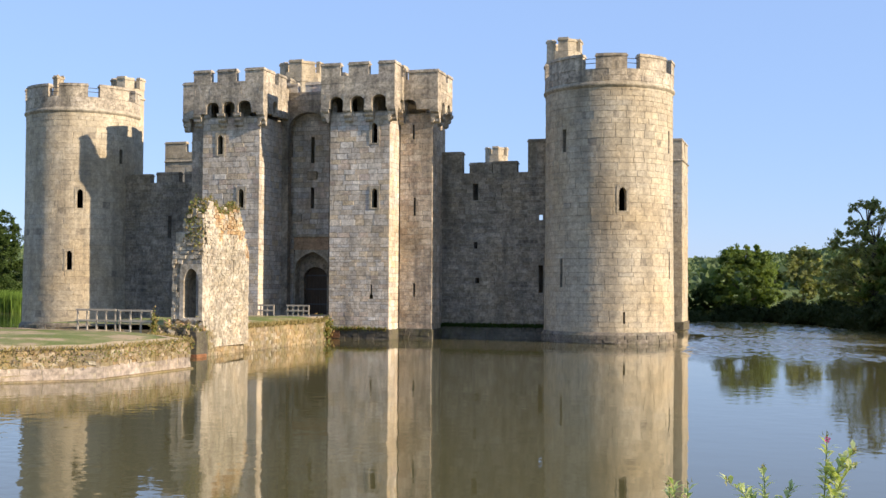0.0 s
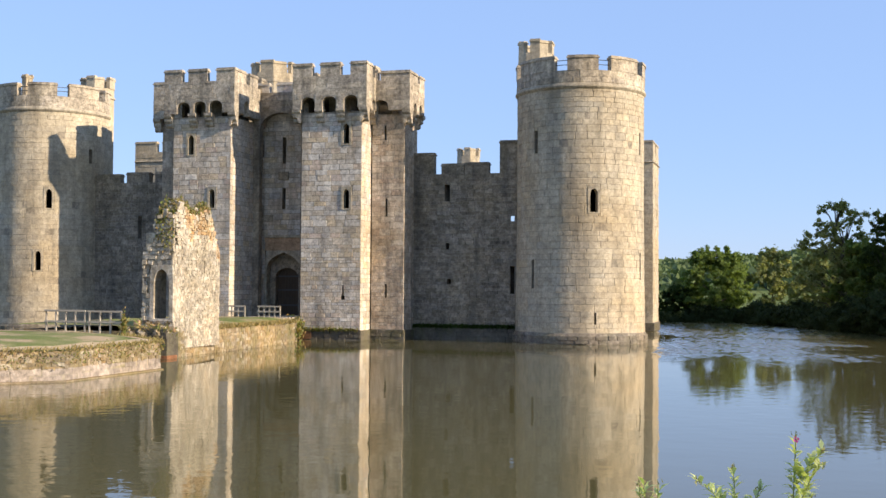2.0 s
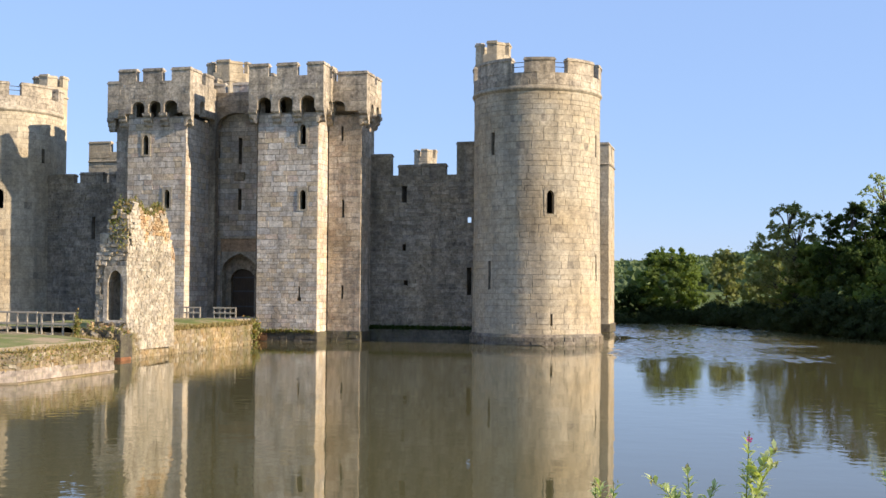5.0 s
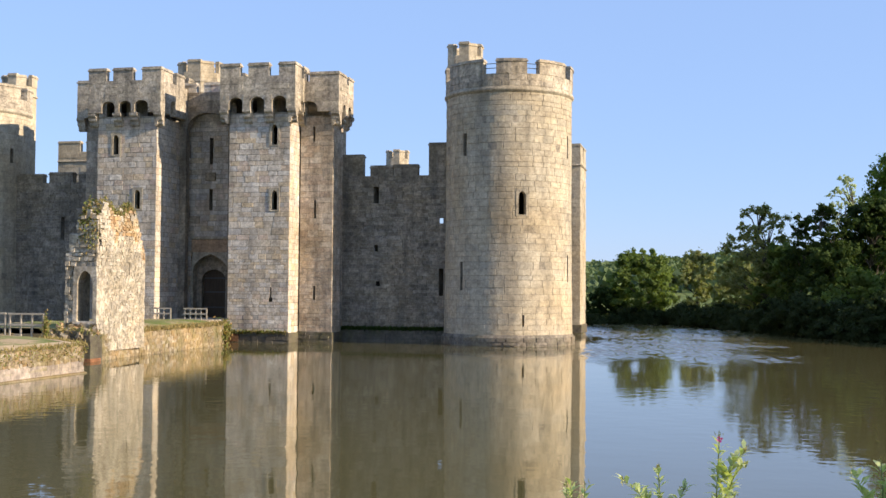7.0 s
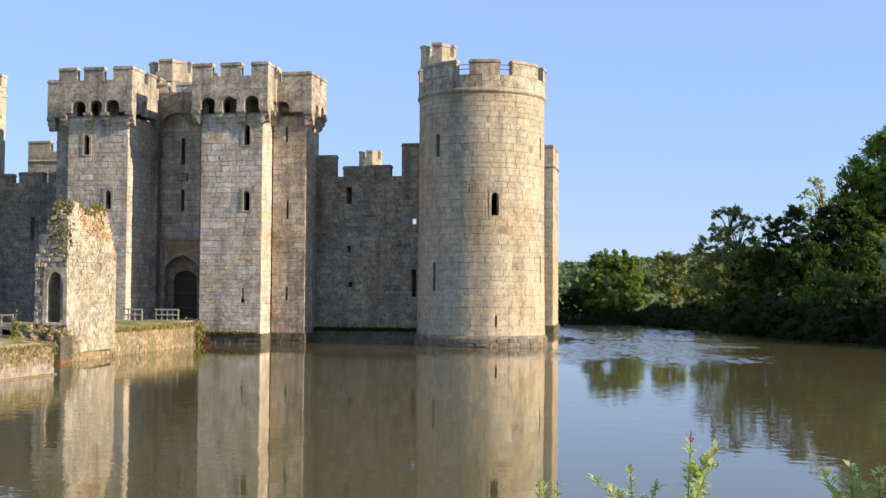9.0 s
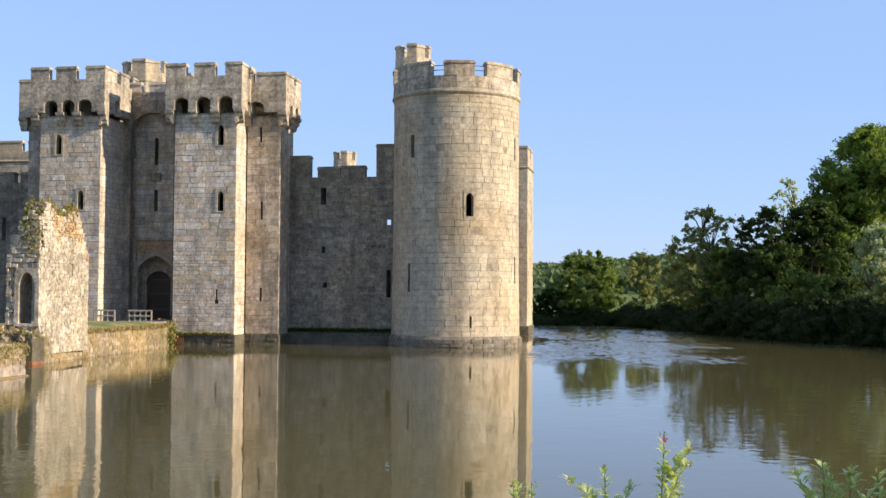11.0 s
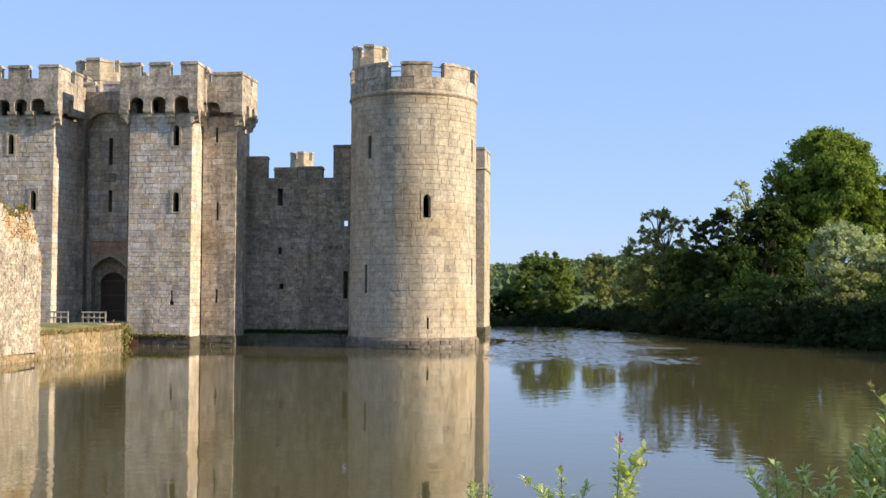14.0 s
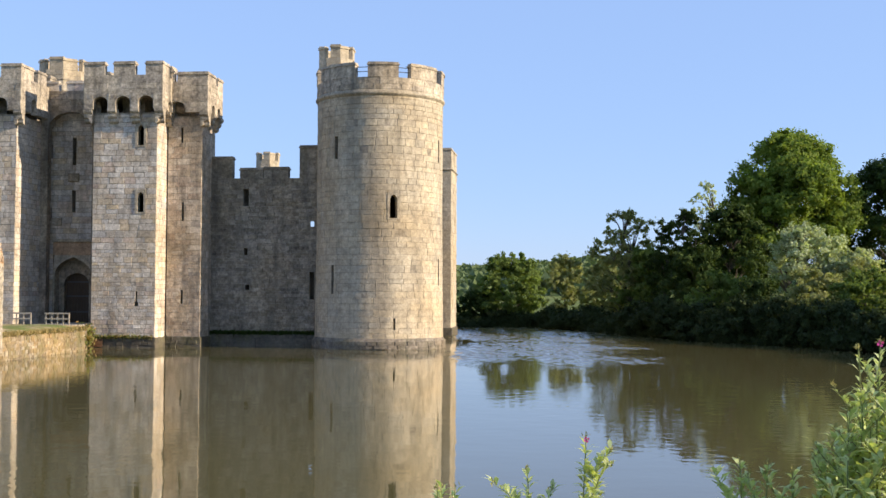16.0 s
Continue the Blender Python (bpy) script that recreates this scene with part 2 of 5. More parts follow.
def arrays(name, mat, verts, size):
    """A mesh of equal loose faces, out of an array of corners (n * size, 3)."""
    me = bpy.data.meshes.new(name)
    n = len(verts) // size
    me.vertices.add(n * size), me.loops.add(n * size), me.polygons.add(n)
    me.vertices.foreach_set("co", np.asarray(verts, np.float32).ravel())
    me.loops.foreach_set("vertex_index", np.arange(n * size, dtype=np.int32))
    me.polygons.foreach_set("loop_start", np.arange(0, n * size, size, dtype=np.int32))
    me.update(calc_edges=True)
    me.materials.append(mat)
    return me


def part(name, shape, mat, parent=None, label="", bevel=0.0, smooth=False):
    """Links a shape (or a mesh) as one object, under its thing."""
    me = shape.mesh(name, mat, smooth) if isinstance(shape, Shape) else shape
    if bevel:
        bm = bmesh.new()
        bm.from_mesh(me)
        bmesh.ops.remove_doubles(bm, verts=bm.verts, dist=1e-4)
        bmesh.ops.bevel(bm, geom=[e for e in bm.edges if e.calc_face_angle(0) > 0.6], offset=bevel, segments=2, affect="EDGES", profile=0.6)
        bm.to_mesh(me)
        bm.free()
    ob = new(name, me)
    ob.parent = parent
    if label:
        ob["label"] = label
    return ob


def scaled_from_eye(ob, k):
    """Scales a thing, with its place, about the camera's eye: its depth changes, its look in the view stays."""
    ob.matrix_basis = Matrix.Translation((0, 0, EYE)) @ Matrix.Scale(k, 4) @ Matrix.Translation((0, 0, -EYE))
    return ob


def thing(name, label, category, group="", kind=""):
    return tagged(new(name), label, category, group, kind)


# ---- masonry ----
def flat(origin, along, out):
    """Where (u, z, depth) lies on an upright flat wall."""
    o, a, n = Vector(origin), Vector(along), Vector(out)
    return lambda u, z, d: o + a * u + n * d + Vector((0, 0, z))


def drum(cx, cy, radius, batter=0.0):
    """Where (u, z, depth) lies on a round tower; u runs along the wall from -y towards +x."""
    def at(u, z, d):
        r = radius + d + batter * max(0.0, 8.0 - z)
        return Vector((cx + r * math.sin(u / radius), cy - r * math.cos(u / radius), z))
    return at


def courses(u0, u1, z0, z1, holes, rng, h=(0.3, 0.5), w=(0.45, 1.0)):
    """Blocks (u0, u1, z0, z1) in courses of uneven height, cut at the openings."""
    out, z = [], z0
    while z < z1 - 0.05:
        top = z + rng.uniform(*h)
        if z1 - top < h[0] * 0.6:
            top = z1
        u = u0 - rng.uniform(0, w[0])
        while u < u1:
            e = u + rng.uniform(*w) * (0.7 + 0.6 * (top - z) / h[1])
            if u1 - e < w[0] * 0.5:
                e = u1
            a, b = max(u, u0), e
            spans = [(a, b, z, top)]
            for hu0, hu1, hz0, hz1 in holes:
                nxt = []
                for s in spans:
                    if s[1] <= hu0 or s[0] >= hu1 or s[3] <= hz0 + 0.02 or s[2] >= hz1 - 0.02:
                        nxt.append(s)
                        continue
                    if s[0] < hu0:
                        nxt.append((s[0], hu0, s[2], s[3]))
                    if s[1] > hu1:
                        nxt.append((hu1, s[1], s[2], s[3]))
                    m0, m1 = max(s[0], hu0), min(s[1], hu1)
                    if s[2] < hz0:
                        nxt.append((m0, m1, s[2], hz0))
                    if s[3] > hz1:
                        nxt.append((m0, m1, hz1, s[3]))
                spans = nxt
            out += [s for s in spans if s[1] - s[0] > 0.06 and s[3] - s[2] > 0.05]
            u = e
        z = top
    return out


def block_mesh(name, mat, rng, bulge=0.0):
    """One dressed block in a unit box: x along, y out, z up, with worn edges; bulge: how far its face swells, for a round wall."""
    s = Shape()
    j = lambda a: a + rng.uniform(-0.03, 0.03)
    fx, fz, n = 0.5 - 0.014, 0.5 - 0.022, 4 if bulge else 1
    swell = lambda x: bulge * (1 - 4 * x * x)
    low, high = [j(-fz) for _ in range(n + 1)], [j(fz) for _ in range(n + 1)]
    xs = [j(-fx), *(fx * (2 * i / n - 1) for i in range(1, n)), j(fx)]
    us = [0.5 * (2 * i / n - 1) for i in range(n + 1)]
    for y, w, lo, hi in ((0.0, us, [-0.5] * (n + 1), [0.5] * (n + 1)), (0.72, us, [-0.5] * (n + 1), [0.5] * (n + 1)), (1.0, xs, low, high)):
        s.v += [(x, y + (swell(x) if y else 0), z) for x, z in zip(w, lo)] + [(x, y + (swell(x) if y else 0), z) for x, z in zip(reversed(w), reversed(hi))]
    m = 2 * n + 2
    s.f = [(a + i, a + (i + 1) % m, a + m + (i + 1) % m, a + m + i) for a in (0, m) for i in range(m)]
    s.f += [(2 * m + i, 2 * m + i + 1, 3 * m - 2 - i, 3 * m - 1 - i) for i in range(n)]
    return s.mesh(name, mat)


BLOCKS = {}


def masonry(parent, at, rects, mat, rng, singles=300, proud=(0.02, 0.05), gap=0.008, name="stone_block", rough=0.0, radius=0.0):
    """Lays blocks on a wall: up to `singles` as objects (those round the middle of the wall), the others joined."""
    sizes = (0.45, 0.65, 0.85, 1.05) if radius else (0.0,)
    deep = 0.04 + 0.5 * sum(proud)
    if mat.name not in BLOCKS:
        BLOCKS[mat.name] = [block_mesh(name, mat, rng) for _ in range(5)]
    kinds = {w: BLOCKS[mat.name] if not w else [block_mesh(name, mat, rng, w * w / (8 * radius * deep)) for _ in range(4)] for w in sizes}
    mid = 0.5 * (min(r[0] for r in rects) + max(r[1] for r in rects))
    order = sorted(rects, key=lambda r: abs(0.5 * (r[0] + r[1]) - mid))
    rest = []
    for i, (u0, u1, z0, z1) in enumerate(order):
        p = rng.uniform(*proud)
        um, zm = 0.5 * (u0 + u1), 0.5 * (z0 + z1)
        a, b, c = at(u0 + gap, zm, -0.04), at(u1 - gap, zm, -0.04), at(um, zm, -0.04)
        base = (a + b) * 0.5 if radius else (a + b) * 0.2 + c * 0.6
        x, zv = b - a, at(um, z1 - gap, -0.04) - at(um, z0 + gap, -0.04)
        y = (at(um, zm, 1.0) - at(um, zm, 0.0)) * (0.04 + p)
        if rough:
            x, zv = x * rng.uniform(0.8, 1.12) + zv * rng.normal(0, rough), zv * rng.uniform(0.8, 1.15) + x * rng.normal(0, rough * 0.5)
        m = Matrix(((x.x, y.x, zv.x, base.x), (x.y, y.y, zv.y, base.y), (x.z, y.z, zv.z, base.z), (0, 0, 0, 1)))
        kind = kinds[min(sizes, key=lambda w: abs(w - (u1 - u0)))]
        me = kind[rng.integers(len(kind))]
        if i < singles:
            ob = new(name, me)
            ob.parent = parent
            ob.matrix_basis = m
        else:
            rest.append((m, me))
    if rest:
        s = Shape()
        for m, me in rest:
            k = len(s.v)
            s.v += [tuple(m @ v.co) for v in me.vertices]
            s.f += [tuple(k + i for i in f.vertices) for f in me.polygons]
        tagged(part("stonework", s, mat, parent), kind="stuff")


def shell(s, at, u0, u1, z0, z1, holes, depth=0.0, reveal=0.6, step=9.0, sight_slant=(0.0, 0.0)):
    """The wall's body behind its blocks, with its openings cut through and their reveals."""
    us = sorted({u0, u1, *np.arange(u0, u1, step).tolist(), *(h[i] for h in holes for i in (0, 1))})
    zs = sorted({z0, z1, *(h[i] for h in holes for i in (2, 3))})
    for a, b in zip(us, us[1:]):
        for c, d in zip(zs, zs[1:]):
            um, zm = 0.5 * (a + b), 0.5 * (c + d)
            if not any(h[0] < um < h[1] and h[2] < zm < h[3] for h in holes):
                s.face(at(a, c, depth), at(b, c, depth), at(b, d, depth), at(a, d, depth))
    for i, (h0, h1, c, d) in enumerate(holes):
        su, sz = sight_slant if i == 0 else (0.0, 0.0)
        for (ua, za), (ub, zb) in (((h0, c), (h1, c)), ((h1, c), (h1, d)), ((h1, d), (h0, d)), ((h0, d), (h0, c))):
            s.face(at(ua, za, depth), at(ua + su, za + sz, depth - reveal), at(ub + su, zb + sz, depth - reveal), at(ub, zb, depth))


def arch_ring(w, h, n=8, pointed=0.25):
    """Half outline of an arched opening from its foot to its crown, centred on 0: points (u, z)."""
    spring = h - w * (0.5 + pointed)
    pts = [(-w / 2, 0.0)]
    sharp = 0.22 if pointed >= 0 else 0.5 if pointed > -0.05 else 0.0
    for i in range(n + 1):
        t = i / n
        pts.append((-w / 2 * math.cos(t * math.pi / 2), spring + (h - spring) * ((1 - sharp) * math.sin(t * math.pi / 2) + sharp * t)))
    return pts + [(-u, z) for u, z in reversed(pts[:-1])]


def surround(parent, at, u, z, w, h, mat, margin=0.16, proud=0.06, deep=0.35, pointed=0.25, name="window_surround", label=""):
    """A dressed stone surround with an arched opening, filling the hole that hole() gives."""
    inner = [(u + a, z + b) for a, b in arch_ring(w, h, 8, pointed)]
    n = len(inner)
    outer = []
    for i, (a, b) in enumerate(inner):
        t = i / (n - 1)
        if i == 0 or i == n - 1:
            outer.append((u + (-1 if i == 0 else 1) * (w / 2 + margin), z - margin * 0.6))
        else:
            k = 1 if a > u + 1e-6 else -1 if a < u - 1e-6 else 0
            outer.append((u + k * (w / 2 + margin), b) if b < z + h * 0.8 else (u + (a - u) * (1 + 2 * margin / w), z + h + margin))
    s = Shape()
    for i in range(n):
        j = (i + 1) % n
        s.face(at(*outer[i], proud), at(*outer[j], proud), at(*inner[j], proud), at(*inner[i], proud))
        s.face(at(*inner[i], proud), at(*inner[j], proud), at(*inner[j], -deep), at(*inner[i], -deep))
        s.face(at(*outer[j], proud), at(*outer[i], proud), at(*outer[i], -deep), at(*outer[j], -deep))
    return part(name, s, mat, parent, label)


def hole(u, z, w, h, margin=0.16):
    return (u - w / 2 - margin, u + w / 2 + margin, z - margin * 0.6, z + h + margin)


def merlon(parent, at, u0, u1, z0, z1, thick, mat, cope=True):
    """One merlon with a weathered coping, its outer face at depth 0."""
    s = Shape()
    n = max(1, int((u1 - u0) / 0.5))
    us = np.linspace(u0, u1, n + 1)

    def slab(za, zb, d0, d1, us):
        for a, b in zip(us, us[1:]):
            s.face(at(a, za, d0), at(b, za, d0), at(b, zb, d0), at(a, zb, d0))
            s.face(at(b, za, d1), at(a, za, d1), at(a, zb, d1), at(b, zb, d1))
            s.face(at(a, zb, d0), at(b, zb, d0), at(b, zb, d1), at(a, zb, d1))
            s.face(at(a, za, d1), at(b, za, d1), at(b, za, d0), at(a, za, d0))
        for e, flip in ((us[0], 0), (us[-1], 1)):
            q = [at(e, za, d1), at(e, za, d0), at(e, zb, d0), at(e, zb, d1)]
            s.face(*(reversed(q) if flip else q))
    top = z1 - 0.2 if cope else z1
    slab(z0, top, 0.0, -thick, us)
    if cope:
        e = us.copy()
        e[0] -= 0.05
        e[-1] += 0.05
        slab(top, top + 0.09, 0.06, -thick - 0.06, e)
        slab(top + 0.09, z1, 0.0, -thick, us)
    return part("merlon", s, mat, parent)


def corbel(parent, at, u, z, w, reach, mat):
    """A three-stepped rounded corbel under a parapet; z is its top."""
    s = Shape()
    prof = [(0.0, -0.75)]
    for i, (d, zz) in enumerate(((0.4, -0.75), (0.72, -0.5), (1.0, -0.25))):
        for t in (0.0, 0.4, 0.75, 1.0):
            prof.append((reach * (d - 0.3 * (1 - math.sin(t * math.pi / 2))), zz + 0.25 * t * 0.55))
        prof.append((reach * d, zz + 0.25))
    prof.append((0.0, 0.0))
    prof = [(d - 0.02 if d == 0 else d, zz * 1.25) for d, zz in prof]
    for a, b in zip(prof, prof[1:]):
        s.face(at(u - w / 2, z + a[1], a[0]), at(u + w / 2, z + a[1], a[0]), at(u + w / 2, z + b[1], b[0]), at(u - w / 2, z + b[1], b[0]))
    s.face(*[at(u - w / 2, z + b, a) for a, b in reversed(prof)])
    s.face(*[at(u + w / 2, z + b, a) for a, b in prof])
    return part("corbel", s, mat, parent)


def arcaded(s, at, u0, u1, z0, z1, arches, thick):
    """A parapet wall from z0 to z1 with arched gaps (centre, width, height) along its foot."""
    top = z1
    cuts = [u0]
    for c, w, h in arches:
        cuts += [c - w / 2, c + w / 2]
    cuts.append(u1)

    def quad(p0, p1, p2, p3):
        for d, rev in ((0.0, 0), (-thick, 1)):
            q = [at(*p, d) for p in (p0, p1, p2, p3)]
            s.face(*(reversed(q) if rev else q))
    for i in range(0, len(cuts), 2):
        quad((cuts[i], z0), (cuts[i + 1], z0), (cuts[i + 1], top), (cuts[i], top))
        s.face(at(cuts[i], z0, -thick), at(cuts[i + 1], z0, -thick), at(cuts[i + 1], z0, 0), at(cuts[i], z0, 0))
    for c, w, h in arches:
        line = [(c + a, z0 + b) for a, b in arch_ring(w, h, 5, -0.12)]
        for (a, za), (b, zb) in zip(line, line[1:]):
            if b - a > 1e-5:
                quad((a, za), (b, zb), (b, top), (a, top))
            s.face(at(a, za, 0), at(a, za, -thick), at(b, zb, -thick), at(b, zb, 0))
    for u in (u0, u1):
        s.face(at(u, z0, 0), at(u, z0, -thick), at(u, top, -thick), at(u, top, 0))
    s.face(at(u0, top, 0), at(u1, top, 0), at(u1, top, -thick), at(u0, top, -thick))


# ---- the ground, the moat and the water ----
MOAT = [(-118, 3.5), (-60, 5.0), (-20, 5.2), (-4, 5.6), (4, 6.0), (11, 9), (19, 25), (24.5, 45), (24.5, 62), (21, 77), (19.2, 81.5), (16.5, 87), (13, 92), (11.2, 95), (9.4, 99), (7.4, 104), (5.2, 112), (2.6, 118), (-0.4, 124.5), (-4, 130), (-30, 130.5), (-100, 128.5), (-118, 118)]


def bank_distance(x, y):
    """Signed distance to the moat's edge, positive on land (arrays)."""
    p = np.array(MOAT, float)
    q = np.roll(p, -1, 0)
    best, inside = np.full(x.shape, 1e9), np.zeros(x.shape, bool)
    for (ax, ay), (bx, by) in zip(p, q):
        dx, dy = bx - ax, by - ay
        t = np.clip(((x - ax) * dx + (y - ay) * dy) / (dx * dx + dy * dy), 0, 1)
        best = np.minimum(best, np.hypot(x - ax - t * dx, y - ay - t * dy))
        hit = ((ay > y) != (by > y)) & (x < dx * (y - ay) / (by - ay + 1e-12) + ax)
        inside ^= hit
    return np.where(inside, -best, best)


def land_height(x, y):
    d = bank_distance(x, y)
    h = np.where(d < 0, np.maximum(-1.6, -0.2 + d * 0.5), np.minimum(1.1, -0.2 + d * 1.1))
    far = np.hypot(x + 30, y - 60)
    h = h + np.clip((12 - np.hypot(x, y)) / 8, 0, 1) * np.clip(d / 4, 0, 1) * 1.0
    hill = 30 * np.clip((far - 330) / 700, 0, 1) ** 1.3 * (0.8 + 0.2 * np.sin(np.arctan2(x, y) * 9 + 1.0) + 0.12 * np.sin(np.arctan2(x, y) * 23))
    return h + np.where(d > 0, hill, 0) + np.where(d > 2, 0.12 * np.sin(x * 0.31) * np.cos(y * 0.27), 0)


def lattice(lo, hi, inner0, inner1, fine, ratio):
    a = list(np.arange(inner0, inner1 + 1e-6, fine))
    step = fine
    while a[-1] < hi:
        step *= ratio
        a.append(a[-1] + step)
    step = fine
    while a[0] > lo:
        step *= ratio
        a.insert(0, a[0] - step)
    return np.array(a)


gx, gy = lattice(-4000, 4000, -124, 40, 1.6, 1.18), lattice(-4000, 4000, -6, 134, 1.6, 1.18)
X, Y = np.meshgrid(gx, gy)
Z = land_height(X, Y)
s = Shape()
s.v = [tuple(p) for p in np.stack([X, Y, Z], -1).reshape(-1, 3).tolist()]
nx = len(gx)
s.f = [(j * nx + i, j * nx + i + 1, (j + 1) * nx + i + 1, (j + 1) * nx + i) for j in range(len(gy) - 1) for i in range(nx - 1)]
tagged(part("ground", s, M_GRASS, smooth=True), "rough green meadow and moat banks rising to low hills", "ground", kind="structure")
# the sheet of water
WX0, WX1, WY0, WY1 = -15.0, 9.0, 54.0, 131.0
s = Shape()
for x0, x1, y0, y1 in ((-122, 30, -2, WY0), (-122, WX0, WY0, WY1), (WX1, 30, WY0, WY1), (-122, 30, WY1, 136)):
    s.face((x0, y0, 0), (x1, y0, 0), (x1, y1, 0), (x0, y1, 0))
NX, NY = 201, 961
wx, wy = np.meshgrid(np.linspace(WX0, WX1, NX), np.linspace(WY0, WY1, NY))
rng = np.random.default_rng(3)
wz = np.zeros_like(wx)
for i in range(44):
    length, turn = rng.uniform(0.38, 0.95), math.pi / 2 + rng.normal(0, 0.8)
    wz += 0.0046 * length * np.sin(2 * math.pi / length * (wx * math.cos(turn) + wy * math.sin(turn)) + rng.uniform(0, 6.3))
soft = lambda v, lo, hi: np.clip((v - lo) / (hi - lo), 0, 1) ** 2 * (3 - 2 * np.clip((v - lo) / (hi - lo), 0, 1))
gust = 0.9 + 0.25 * np.sin(wx * 0.21 + wy * 0.1) * np.sin(wy * 0.33 - wx * 0.06)
wz *= soft(wy + 2.0 * np.sin(wx * 0.45) + 1.2 * np.sin(wx * 1.3 + 2), 56, 70) * soft(wx + 8.5 + 5.0 * soft(wy, 88, 106), 0.0, 2.5) * soft(-wx + 1.2 * np.sin(wy * 0.4) + 0.8 * np.sin(wy * 1.1 + 1), -WX1 + 2.2, -WX1 + 8.5) * soft(-wy, -WY1, -WY1 + 1.0) * gust
n0 = len(s.v)
s.v += [tuple(p) for p in np.stack([wx, wy, wz], -1).reshape(-1, 3).tolist()]
s.f += [(n0 + j * NX + i, n0 + j * NX + i + 1, n0 + (j + 1) * NX + i + 1, n0 + (j + 1) * NX + i) for j in range(NY - 1) for i in range(NX - 1)]
tagged(part("water", s, M_WATER, smooth=True), "calm olive-brown moat water mirroring the castle", "water", kind="structure")

# ---- round corner towers ----
TOWER_R, TOWER_TOP = 4.34, 16.78


def corner_tower(cx, cy, view, windows, gaps, label, singles, seed, notch=11.5):
    """A round tower: footing, shaft with windows, string course, parapet with merlons. view: the side that is seen, in degrees."""
    rng = np.random.default_rng(seed)
    t = thing("corner_tower", label, "tower", "corner towers")
    at = drum(cx, cy, TOWER_R, 0.012)
    U = lambda deg: radians(deg) * TOWER_R
    holes = [hole(U(a), z, w, h) if arched else (U(a) - w / 2, U(a) + w / 2, z, z + h) for a, z, w, h, arched in windows]
    s = Shape()
    shell(s, at, U(-180), U(180), -1.2, TOWER_TOP, holes, -0.014, 0.8, 0.3)
    roof = [at(U(a), 17.2, -0.5) for a in range(-180, 180, 10)]
    s.face(*roof)
    part("shaft", s, M_MORTAR, t)
    s = Shape()
    ring = [(0.16, -1.2), (0.16, 0.45), (0.02, 0.68)]
    for (d0, z0), (d1, z1) in zip(ring, ring[1:]):
        for a in range(-180, 180, 6):
            s.face(at(U(a), z0, d0), at(U(a + 6), z0, d0), at(U(a + 6), z1, d1), at(U(a), z1, d1))
    foot = part("footing", s, M_FOOT, t, "stained stone footing of the tower")
    masonry(foot, at, courses(U(view - 95), U(view + 95), 0.0, 0.5, [], rng, (0.2, 0.28), (0.4, 0.9)), M_FOOT, rng, 60, (0.17, 0.22), radius=TOWER_R)
    masonry(t, at, courses(U(view - 100), U(view + 100), 0.66, TOWER_TOP, holes, rng, (0.3, 0.52), (0.5, 1.15)), M_TOWER, rng, singles, (0.004, 0.014), 0.009, radius=TOWER_R)
    for a, z, w, h, arched in windows:
        if arched:
            surround(t, at, U(a), z, w, h, M_TRIM, proud=0.045, deep=0.5, name="window_surround")
    # string course and parapet
    s = Shape()
    prof = [(0.0, 16.7), (0.1, 16.8), (0.15, 16.87), (0.15, 16.95), (0.08, 17.08), (0.05, 17.14)]
    for (d0, z0), (d1, z1) in zip(prof, prof[1:]):
        for a in range(-180, 180, 5):
            s.face(at(U(a), z0, d0), at(U(a + 5), z0, d0), at(U(a + 5), z1, d1), at(U(a), z1, d1))
    part("string_course", s, M_TRIM, t, smooth=True)
    s = Shape()
    for a in range(-180, 180, 5):
        for d0, z0, d1, z1 in ((0.05, 17.1, 0.05, 17.95), (0.05, 17.95, -0.5, 17.95), (-0.5, 17.95, -0.5, 16.9)):
            s.face(at(U(a), z0, d0), at(U(a + 5), z0, d0), at(U(a + 5), z1, d1), at(U(a), z1, d1))
    wall = part("parapet", s, M_PARAPET, t)
    masonry(wall, at, courses(U(view - 100), U(view + 100), 17.14, 17.95, [], rng, (0.32, 0.4), (0.6, 1.2)), M_PARAPET, rng, 60, (0.06, 0.085), radius=TOWER_R)
    out = lambda u, z, d: at(u, z, d + 0.09)
    gaps = sorted(gaps)
    for g0, g1 in zip(gaps, gaps[1:] + [gaps[0] + 360]):
        merlon(t, out, U(g0 + notch / 2), U(g1 - notch / 2), 17.95, 18.95, 0.5, M_PARAPET)
    # two thin safety rails across each gap
    for g in gaps:
        s = Shape()
        for z in (18.35, 18.65):
            p, q = at(U(g - notch / 2), z, -0.2), at(U(g + notch / 2), z, -0.2)
            for d in (Vector((0, 0, 0.025)), (q - p).cross(Vector((0, 0, 1))).normalized() * 0.025):
                s.face(p - d, q - d, q + d, p + d)
        part("safety_rail", s, M_IRON, t)
    return t


